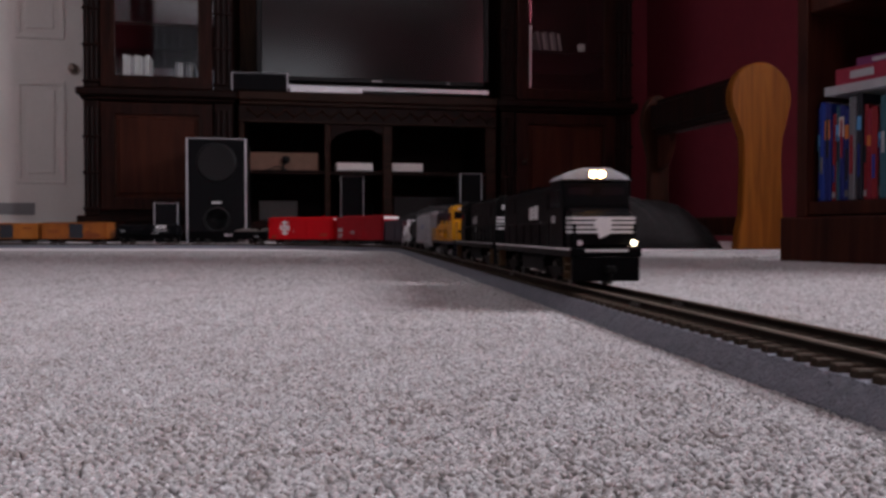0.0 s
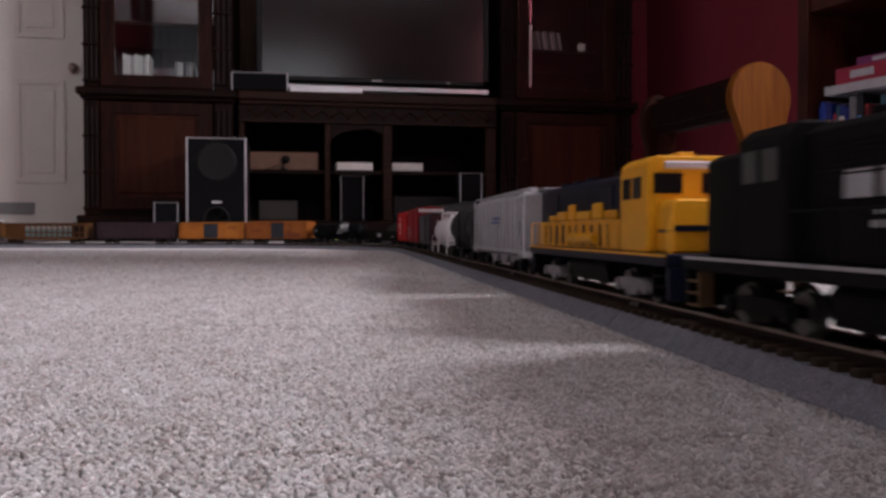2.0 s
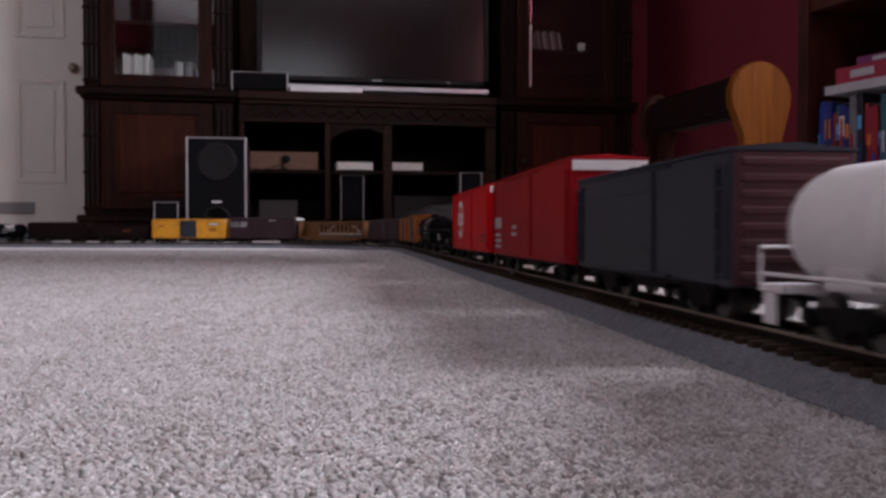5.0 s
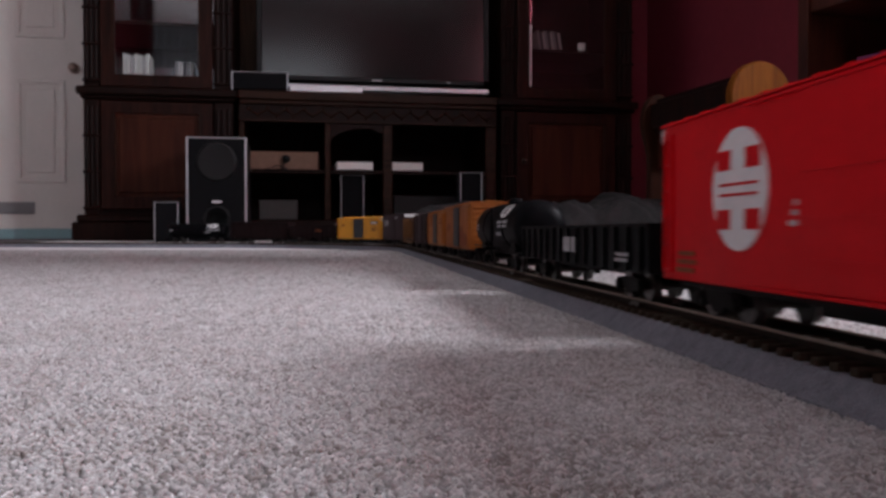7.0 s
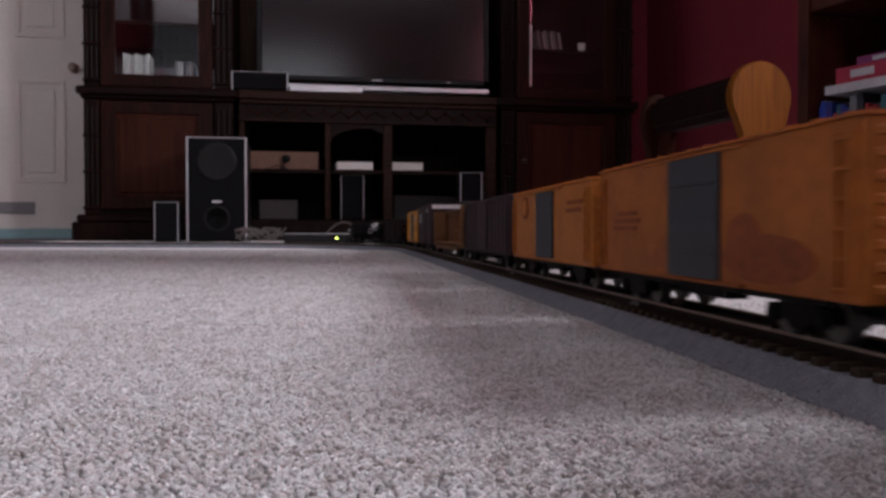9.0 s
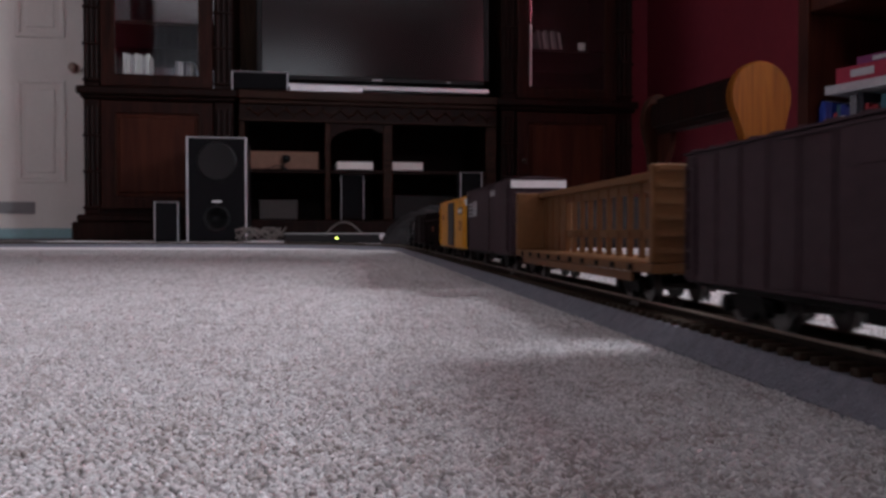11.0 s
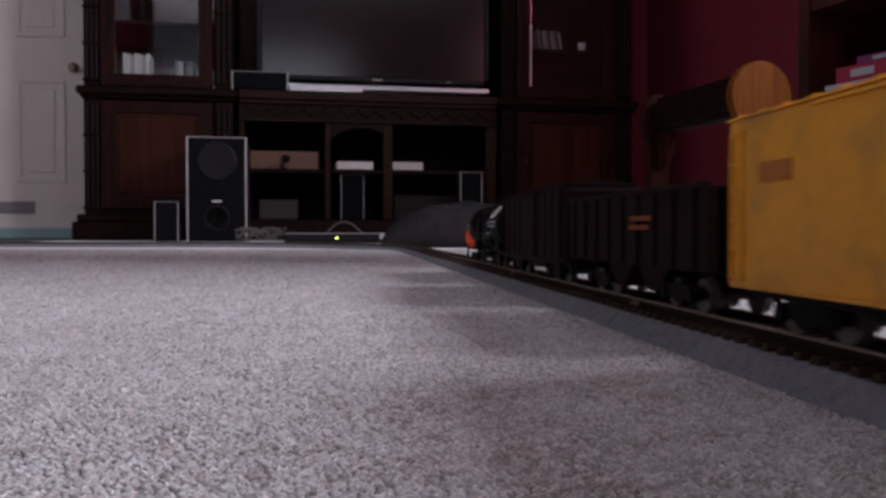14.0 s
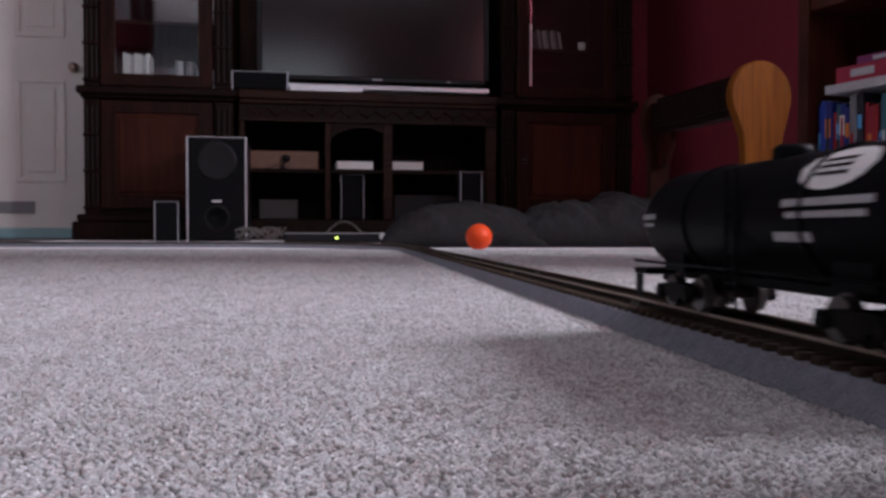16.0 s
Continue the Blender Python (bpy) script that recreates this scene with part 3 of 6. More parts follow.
def speaker(name, label, m, w, d, h, sub=False, frame_w=0.006):
    t = thing(name, label, "loudspeaker", m, group="home cinema loudspeakers")
    part("cabinet", B((-w / 2, w / 2, 0.008, d, 0, h), bev=0.003), BLACK, t)
    part("grille", B((-w / 2 + frame_w, w / 2 - frame_w, 0.0, 0.008, frame_w, h - frame_w), bev=0.002), MESHGREY, t, "dark woven cloth grille")
    for s in (-1, 1):
        a = s * w / 2
        part("silver_edge", B((min(a, a - s * frame_w), max(a, a - s * frame_w), -0.003, 0.012, 0, h), bev=0.0015), SILVER, t, "thin silver edge strip")
    part("top_edge", B((-w / 2 + frame_w, w / 2 - frame_w, -0.002, 0.012, h - frame_w * 0.6, h), bev=0.001), MARK_DIM, t)
    if sub:
        part("port", lathe([(0, 0.047), (0.003, 0.045), (0.003, 0.038), (-0.02, 0.034)], 28, "z"), BLACK, t, "round bass port", True, m=pose(0, 0.0, 0.085, 90, 0, 0))
        part("cone", lathe([(0, 0.072), (0.004, 0.070), (0.003, 0.06), (0.0015, 0.03)], 28, "z"), BLACK, t, "", True, m=pose(0, 0, 0.29, 90, 0, 0))
        part("name_plate", B((-0.017, 0.017, -0.003, 0.0, 0.142, 0.149)), MARK, t)
    return t


def on_floor(x, y):
    return Matrix.Translation((x, y, -0.002)) @ Matrix.Rotation(radians(10.5), 4, "Z")


speaker("subwoofer", "tall black subwoofer with silver edges on the carpet", on_floor(-0.817, 3.0), 0.212, 0.30, 0.378, True, 0.007)
speaker("satellite_speaker", "small black loudspeaker with silver edges on the carpet", on_floor(-1.0, 3.0), 0.085, 0.08, 0.145, False, 0.004)
speaker("satellite_speaker", "small black loudspeaker with silver edges in the console bay", ROOM @ Matrix.Translation((1.545, -0.10, -0.002)), 0.095, 0.08, 0.290, False, 0.004)
speaker("satellite_speaker", "small black loudspeaker with one bright edge in the console", ROOM @ Matrix.Translation((1.06, 0.05, 0.086)), 0.10, 0.09, 0.195, False, 0.004)
c = speaker("centre_speaker", "long low black loudspeaker lying on the console", ROOM @ Matrix.Translation((0.680, -0.03, 0.622)) @ pose(0, 0, 0, 0, 0, -2), 0.226, 0.09, 0.075, False, 0.005)


GREYBOX = mat("beige_grey_plastic", (0.05, 0.045, 0.043), 0.6, 0, 0.15, 60)
BROWNBOX = mat("brown_card_box", (0.20, 0.115, 0.08), 0.7, 0, 0.2, 30)


def device(name, label, m, w, d, h, material, lights=()):
    t = thing(name, label, "electronics", m)
    part("case", B((-w / 2, w / 2, 0, d, 0, h), bev=0.003), material, t)
    part("front_panel", B((-w / 2 + 0.004, w / 2 - 0.004, -0.003, 0.0, 0.004, h - 0.004)), material if material in (PAPER, BROWNBOX, GREYBOX) else BLACK, t)
    for x, z, mt in lights:
        part("indicator", B((x, x + 0.006, -0.005, -0.003, z, z + 0.005)), mt, t)
    return t


device("paper_stack", "flat white box lying on the console shelf", ROOM @ Matrix.Translation((1.07, 0.03, 0.300)), 0.155, 0.2, 0.036, PAPER)
device("paper_stack", "flat white box lying on the console shelf", ROOM @ Matrix.Translation((1.295, 0.03, 0.300)), 0.135, 0.2, 0.037, PAPER)
device("cable_box", "low black set-top box with a green light on the carpet", on_floor(-0.340, 2.6), 0.31, 0.2, 0.032, BLACK, [(0.003, 0.014, LED)])
part("front_edge", B((-0.155, 0.155, -0.004, 0.0, 0.029, 0.032)), GREYVENT, bpy.data.objects["cable_box"])
# Silver disc added where the box's right end catches a reflection.
part("bright_end", C((0.150, 0.0, 0.022), (0.150, -0.010, 0.022), 0.011, seg=16), SILVER, bpy.data.objects["cable_box"], "silver disc for the bright reflecting end")
device("game_console", "grey games box on the console floor", ROOM @ Matrix.Translation((0.75, 0.06, 0.086)), 0.16, 0.2, 0.085, GREYBOX)
device("receiver", "black receiver in the console bay", ROOM @ Matrix.Translation((1.42, 0.08, 0.086)), 0.36, 0.3, 0.11, BLACK)
device("card_box", "brown card box on the console shelf", ROOM @ Matrix.Translation((0.77, 0.06, 0.300)), 0.30, 0.28, 0.078, BROWNBOX)
webcam = thing("webcam", "small black round camera on a stalk in the console", "camera", ROOM @ Matrix.Translation((0.775, 0.035, 0.300)))
part("foot", C((0, 0, 0), (0, 0, 0.006), 0.014, seg=14), BLACK, webcam)
part("stalk", tube([(0, 0, 0.006), (-0.004, 0, 0.018), (0.004, 0, 0.03)], 0.003), BLACK, webcam)
part("head", lathe([(-0.016, 0.004), (-0.012, 0.014), (0.0, 0.018), (0.012, 0.014), (0.016, 0.004)], 16, "z", (0.008, 0, 0.045)), BLACK, webcam, smooth=True)
part("lead", tube([(-0.002, 0.005, 0.01), (-0.03, 0.0, 0.018), (-0.055, 0.004, 0.006), (-0.075, 0.01, 0.002)], 0.002), BLACK, webcam)


CABLE = mat("grey_cable_rubber", (0.14, 0.125, 0.115), 0.6, 0, 0.2, 80)


def cable(points, label):
    ob = part("cable", tube(points, 0.003), CABLE, label=label)
    return tagged(ob, label, "cable")


cable([(-0.405 + 0.0178 * i, 2.72, 0.002 + 0.065 * math.sin(math.pi * i / 9)) for i in range(10)], "thin black cable looping above the carpet")
random.seed(5)
for k in range(8):
    cable([(-0.66 + 0.023 * i + random.uniform(-0.01, 0.01), 2.62 + 0.02 * k, 0.004 + random.uniform(0, 0.045)) for i in range(7)], "tangled dark cable lying on the carpet")


# ---- bench, fabric heap, ball, bookcase ----
def bench():
    """Two oak end boards with round heads, a dark rail and a lower stretcher between them."""
    a, b = Vector((0.70, 1.84, 0)), Vector((0.585, 2.27, 0))
    along = (b - a).normalized()
    m = Matrix(((along.x, -along.y, 0, a.x), (along.y, along.x, 0, a.y), (0, 0, 1, -0.002), (0, 0, 0, 1)))
    t = thing("oak_bench", "golden oak end boards with round heads and a dark rail", "bench", m)

    def outline(k=1.0):
        pts = [(-0.066, 0.0), (-0.060, 0.045), (-0.052, 0.08), (-0.049, 0.20), (-0.051, 0.245), (-0.060, 0.275)]
        for i in range(17):
            ang = math.pi * (1.12 - 1.24 * i / 16)
            pts.append((0.004 + 0.077 * math.cos(ang), 0.334 + 0.077 * math.sin(ang)))
        pts += [(0.062, 0.275), (0.050, 0.245), (0.047, 0.20), (0.050, 0.08), (0.058, 0.045), (0.064, 0.0)]
        return [(x * k, z) for x, z in pts]
    L = (b - a).length
    part("end_board", P(outline(), -0.012, 0.012, bev=0.003), OAK, t)
    # Far board in darker oak: its shade is put into the colour.
    part("end_board", P(outline(0.62), L - 0.012, L + 0.012, bev=0.003), SHADED_OAK, t, "far oak board coloured darker for its shade")
    part("rail", B((0.012, L - 0.012, -0.035, 0.035, 0.300, 0.392), bev=0.016, segs=3), DARKWOOD, t, "near-black rounded rail")
    part("stretcher", B((0.012, L - 0.012, -0.008, 0.008, 0.03, 0.075), bev=0.003), CASEWOOD, t)
    for x, sgn in ((L - 0.014, -1), (0.014, 1)):
        prof = [(x, 0.299)] + [(x + sgn * 0.07 * math.cos(i * math.pi / 12), 0.299 - 0.09 * math.sin(i * math.pi / 12)) for i in range(7)]
        part("bracket", P(prof, -0.008, 0.008, "y"), CASEWOOD, t, "curved corner bracket")
    return t


bench()


def heap(name, label, cx, cy, lobes, w, d, fold=1.0):
    """A slack folded fabric bag: a dome grid with lobes and creases, flat beneath."""
    bm = bmesh.new()
    nx, ny = 120, 48
    grid = []
    for j in range(ny + 1):
        row = []
        for i in range(nx + 1):
            x, y = -w / 2 + w * i / nx, -d / 2 + d * j / ny
            e = max(0.0, 1 - abs(2 * y / d) ** 2.6)
            z = 0.0
            for lx, lw, lh in lobes:
                q = max(0.0, 1 - ((x - lx) / lw) ** 2)
                z = max(z, lh * q ** 0.55) if q > 0 else z
            z *= e ** 0.5
            z += fold * (noise.noise((x * 11, y * 11, 3.1)) * 0.012 + abs(noise.noise((x * 20 + y * 24, y * 9, 1.7))) * 0.014 - 0.004 + noise.noise((x * 60, y * 60, 5.0)) * 0.003) * min(1.0, z * 30)
            row.append(bm.verts.new((x, y + 0.01 * noise.noise((x * 9, 0, 0)), max(0.0, z))))
        grid.append(row)
    for j in range(ny):
        for i in range(nx):
            bm.faces.new((grid[j][i], grid[j][i + 1], grid[j + 1][i + 1], grid[j + 1][i]))
    edge = [grid[0][i] for i in range(nx + 1)] + [grid[j][nx] for j in range(1, ny + 1)] + [grid[ny][i] for i in range(nx - 1, -1, -1)] + [grid[j][0] for j in range(ny - 1, 0, -1)]
    bm.faces.new(edge[::-1])
    ob = part(name, bm, CLOTH, smooth=True, m=pose(cx, cy, -0.002, 0, 0, 2))
    return tagged(ob, label, "fabric bag")


heap("fabric_bag", "charcoal grey fabric bag lying slumped on the carpet", 0.045, 1.99, [(-0.01, 0.185, 0.104), (0.07, 0.12, 0.100), (-0.08, 0.10, 0.088)], 0.38, 0.24)
heap("fabric_bag", "charcoal grey fabric bag with folds on the carpet", 0.385, 2.0, [(0.06, 0.19, 0.121), (-0.08, 0.17, 0.108)], 0.50, 0.24, 1.7)

ball = thing("rubber_ball", "bright orange dimpled rubber ball on the carpet", "ball", pose(0.0700, 1.63, 0.0238))
bm = bmesh.new()
bmesh.ops.create_icosphere(bm, subdivisions=4, radius=0.0260)
for v in bm.verts:
    v.co *= 1 - 0.012 * max(0.0, noise.noise(v.co * 210))
part("ball_shell", bm, ORANGE, ball, smooth=True)


def bookcase():
    """A cherry-stained bookcase standing askew; x runs along its front, y into it."""
    m = Matrix.Translation((0.4235, 1.035, -0.002)) @ Matrix.Rotation(math.atan2(-0.905, 0.42), 4, "Z")
    t = thing("bookcase", "dark cherry bookcase with full shelves on the carpet", "bookcase", m)
    L, D, H = 0.40, 0.24, 1.25
    part("plinth", B((0.0, L, -0.006, D, 0, 0.056), bev=0.002), CASEWOOD, t)
    part("side", B((0.024, 0.036, 0.0, D, 0.056, H), bev=0.001), CASEWOOD, t)
    part("side", B((L - 0.022, L, 0.0, D, 0.056, H), bev=0.001), CASEWOOD, t)
    part("stile", B((0.024, 0.039, -0.005, 0.0, 0.056, H), bev=0.001), CASEWOOD, t)
    part("back_panel", B((0.036, L - 0.022, D - 0.008, D, 0.056, H)), CASEWOOD, t)
    for z in (0.058, 0.300, 0.54, 0.78, 1.02, 1.238):
        part("shelf", B((0.036, L - 0.022, 0.0, D - 0.008, z, z + 0.016), bev=0.001), CASEWOOD, t)
    return m


BOOKCASE = bookcase()
SPINES = [mat("spine_" + k, c, 0.45, 0, 0.2, 120) for k, c in (("blue", (0.015, 0.045, 0.30)), ("deep_blue", (0.010, 0.02, 0.16)), ("red", (0.26, 0.012, 0.02)), ("teal", (0.03, 0.10, 0.13)), ("grey", (0.15, 0.15, 0.165)), ("crimson", (0.27, 0.015, 0.04)), ("dark", (0.012, 0.012, 0.02)), ("pale", (0.40, 0.40, 0.42)))]
PATCHES = [mat("patch_" + k, c, 0.45, 0, 0.2, 160) for k, c in (("sky_blue", (0.10, 0.33, 0.62)), ("cream", (0.62, 0.58, 0.52)), ("orange", (0.55, 0.17, 0.04)), ("white", (0.75, 0.75, 0.78)))]
BOOKS = ((0, 'blue'), (0, 'blue'), (1, 'deep blue'), (2, 'red'), (3, 'teal'), (1, 'deep blue'), (1, 'deep blue'), (4, 'grey'), (6, 'dark'), (2, 'red'), (5, 'crimson'), (2, 'red'), (6, 'dark'), (3, 'teal'), (0, 'blue'), (7, 'pale'))
x = 0.041
random.seed(11)
for i in range(70):
    k, word = BOOKS[i % len(BOOKS)]
    w = random.uniform(0.0048, 0.0092)
    h = random.uniform(0.102, 0.122)
    if x + w > 0.375:
        break
    ob = book(BOOKCASE @ Matrix.Translation((x + w / 2, 0.006 + random.uniform(0, 0.006), 0.074)), w * 0.96, 0.1, h, SPINES[k], "book", "slim " + word + " book standing on the bookcase shelf", "books in the bookcase")
    lo = random.uniform(0.2, 0.45)
    part("title_bar", B((-w * 0.2, w * 0.2, -0.0008, 0.0, h * lo, h * (lo + random.uniform(0.15, 0.4)))), SPINES[(k + 3 + i % 4) % 8], ob)
    if i % 3 == 0:
        part("spine_tag", B((-w * 0.3, w * 0.3, -0.0008, 0.0, h * 0.04, h * random.uniform(0.09, 0.15))), SPINES[7 if i % 2 else 4], ob)
    if i % 2 == 0 or i % 5 == 0:
        lo = random.uniform(0.5, 0.7)
        part("spine_patch", B((-w * 0.42, w * 0.42, -0.0007, 0.0, h * lo, h * (lo + random.uniform(0.08, 0.26)))), PATCHES[i % 4], ob)
    x += w


def lying_book(x0, x1, y0, z0, z1, material, label, twist=0.0):
    t = thing("book", label, "book", BOOKCASE @ Matrix.Translation((x0, y0, z0)) @ pose(0, 0, 0, 0, 0, twist), "books in the bookcase")
    part("cover", B((0, x1 - x0, 0, 0.15, 0, 0.002), (0, x1 - x0, 0, 0.15, z1 - z0 - 0.002, z1 - z0), (0, x1 - x0, 0, 0.003, 0.002, z1 - z0 - 0.002)), material, t)
    part("page_block", B((0.002, x1 - x0 - 0.002, 0.003, 0.148, 0.002, z1 - z0 - 0.002)), PAPER, t)
    part("title_bar", B((0.02, 0.05, -0.0008, 0.0, (z1 - z0) * 0.3, (z1 - z0) * 0.75)), SPINES[7], t)


lying_book(0.060, 0.30, 0.0, 0.197, 0.207, SPINES[7], "flat white book lying on the row of books", -1)
lying_book(0.072, 0.28, 0.004, 0.2075, 0.226, SPINES[5], "crimson book lying on a white book")
lying_book(0.095, 0.27, 0.01, 0.2265, 0.236, mat("plum_cover", (0.14, 0.02, 0.10), 0.5, 0, 0.15, 100), "plum coloured book lying on a crimson book", 2)
for i, (xx, ww, hh) in enumerate(((0.052, 0.007, 0.20), (0.070, 0.006, 0.19))):
    book(BOOKCASE @ Matrix.Translation((xx, 0.12, 0.074)), ww, 0.1, hh, OXIDE if i else MAROON, "book", "tall thin brown book at the back of the shelf", "books in the bookcase")
random.seed(3)
x = 0.05
for i in range(24):
    w = random.uniform(0.012, 0.03)
    if x + w > 0.375:
        break
    book(BOOKCASE @ Matrix.Translation((x + w / 2, 0.01, 0.316)), w * 0.93, 0.1, random.uniform(0.12, 0.17), SPINES[(i * 3 + 4) % 8], "book", "book standing on the upper bookcase shelf", "books in the bookcase")
    x += w


# ---- the track: a straight, one wide curve and a straight behind ----
TRACK_K, TRACK_X0 = -0.1184, 0.1175     # the straight's lean and its place beside the camera
CORNER_Y, BACK_ANGLE, RADIUS = 1.89, 7.0, 0.559
HEAD = np.array((-TRACK_K, -1.0)) / math.hypot(TRACK_K, 1.0)
A0, A1 = math.atan2(HEAD[1], HEAD[0]), -radians(BACK_ANGLE)
BACKDIR = np.array((math.cos(A1), math.sin(A1)))
TURN = A1 - A0
CORNER = np.array((TRACK_X0 + TRACK_K * CORNER_Y, CORNER_Y))
REACH = RADIUS * math.tan(TURN / 2)
CURVE_END, CURVE_START = CORNER - BACKDIR * REACH, CORNER + HEAD * REACH
CENTRE = CURVE_END + np.array((BACKDIR[1], -BACKDIR[0])) * RADIUS
LEN_STRAIGHT = float(np.linalg.norm(CURVE_START - np.array((TRACK_X0, 0.0))))
LEN_CURVE = RADIUS * TURN
RAIL_TOP = 0.010
NEAR_LEN = 0.5                            # straight beyond the camera before the front curve
NEAR_END = np.array((TRACK_X0, 0.0)) + HEAD * NEAR_LEN
NEAR_CENTRE = NEAR_END + np.array((HEAD[1], -HEAD[0])) * RADIUS
NEAR_TURN = radians(95)


def along(q):
    """Place and heading on the track, q metres upstream of the point beside the camera."""
    if q < -NEAR_LEN:
        s = min(-q - NEAR_LEN, RADIUS * NEAR_TURN)
        a = A0 - s / RADIUS
        rest = -q - NEAR_LEN - s
        return NEAR_CENTRE[0] - math.sin(a) * RADIUS + math.cos(a) * rest, NEAR_CENTRE[1] + math.cos(a) * RADIUS + math.sin(a) * rest, a
    if q < LEN_STRAIGHT:
        p = np.array((TRACK_X0, 0.0)) - HEAD * q
        return p[0], p[1], A0
    q -= LEN_STRAIGHT
    if q < LEN_CURVE:
        a = A0 + q / RADIUS
        return CENTRE[0] - math.sin(a) * RADIUS, CENTRE[1] + math.cos(a) * RADIUS, a
    q -= LEN_CURVE
    p = CURVE_END - BACKDIR * q
    return p[0], p[1], A1


def swept(profile, q0, q1, step):
    """A profile of (left, up) drawn along the track."""
    bm = bmesh.new()
    n = max(1, int(round((q1 - q0) / step)))
    rings = []
    for i in range(n + 1):
        x, y, a = along(q0 + (q1 - q0) * i / n)
        rings.append([bm.verts.new((x - math.sin(a) * s, y + math.cos(a) * s, z)) for s, z in profile])
    k = len(profile)
    for a, b in zip(rings, rings[1:]):
        for i in range(k):
            bm.faces.new((a[i], a[(i + 1) % k], b[(i + 1) % k], b[i]))
    bm.faces.new(rings[0][::-1])
    bm.faces.new(rings[-1])
    return bm


ROADBED = [(-0.0225, -0.003), (-0.0220, 0.0), (-0.0165, 0.0058), (0.0165, 0.0058), (0.0220, 0.0), (0.0225, -0.003)]
tie_bm = B((-0.0015, 0.0015, -0.0158, 0.0158, 0.0056, 0.0076), bev=0.0003)
tie_mesh = bpy.data.meshes.new("tie")
tie_bm.to_mesh(tie_mesh)
tie_bm.free()
tie_mesh.materials.append(TIE)


def track_section(q0, q1, picked):
    t = thing("track_section", "model railway track on moulded grey ballast", "model track", group="track sections")
    part("roadbed", swept(ROADBED, q0 + 0.0004, q1 - 0.0004, 0.025), BALLAST, t, "moulded grey ballast base")
    for s in (-0.00825, 0.00825):
        rail = part("rail", swept([(s - 0.0011, 0.0074), (s + 0.0011, 0.0074), (s + 0.0003, 0.0079), (s + 0.0003, 0.0094), (s - 0.0003, 0.0094), (s - 0.0003, 0.0079)], q0 + 0.0002, q1 - 0.0002, 0.02), RAILWEB, t, "browned rail web")
        part("rail_head", swept([(s - 0.0006, 0.0094), (s + 0.0006, 0.0094), (s + 0.0005, RAIL_TOP), (s - 0.0005, RAIL_TOP)], q0 + 0.0002, q1 - 0.0002, 0.02), RAIL, rail, "worn nickel running edge")
        part("rail_joiner", swept([(s - 0.0018, 0.0071), (s + 0.0018, 0.0071), (s + 0.0010, 0.0088), (s - 0.0010, 0.0088)], q0, q0 + 0.009, 0.009), WHEEL, t)
    n = int(round((q1 - q0) / 0.0072))
    rest = bmesh.new()
    for i in range(n):
        x, y, a = along(q0 + (i + 0.5) * (q1 - q0) / n)
        m = Matrix.Translation((x, y, 0)) @ Matrix.Rotation(a, 4, "Z")
        if picked:
            o = new("tie", tie_mesh)
            o.parent = t
            o.matrix_basis = m
        else:
            tmp = bmesh.new()
            tmp.from_mesh(tie_mesh)
            tmp.transform(m)
            merge(rest, tmp)
    if picked:
        rest.free()
    else:
        tagged(part("tie_strip", rest, TIE, t), kind="stuff")
    return t


# ---- the train ----
def travel(t):
    """How far the train has run; it eases off in the second half."""
    ts = (0, 9, 9.8, 11.3, 12.2, 13, 14.5, 16)
    vs = (0.2545, 0.2515, 0.217, 0.2235, 0.222, 0.215, 0.199, 0.1995)
    s = 0.0
    for (a, va), (b, vb) in zip(zip(ts, vs), zip(ts[1:], vs[1:])):
        if t <= a:
            break
        e = min(t, b)
        ve = va + (vb - va) * (e - a) / (b - a)
        s += (va + ve) / 2 * (e - a)
    return s


START = 0.3675
TRAIN = []


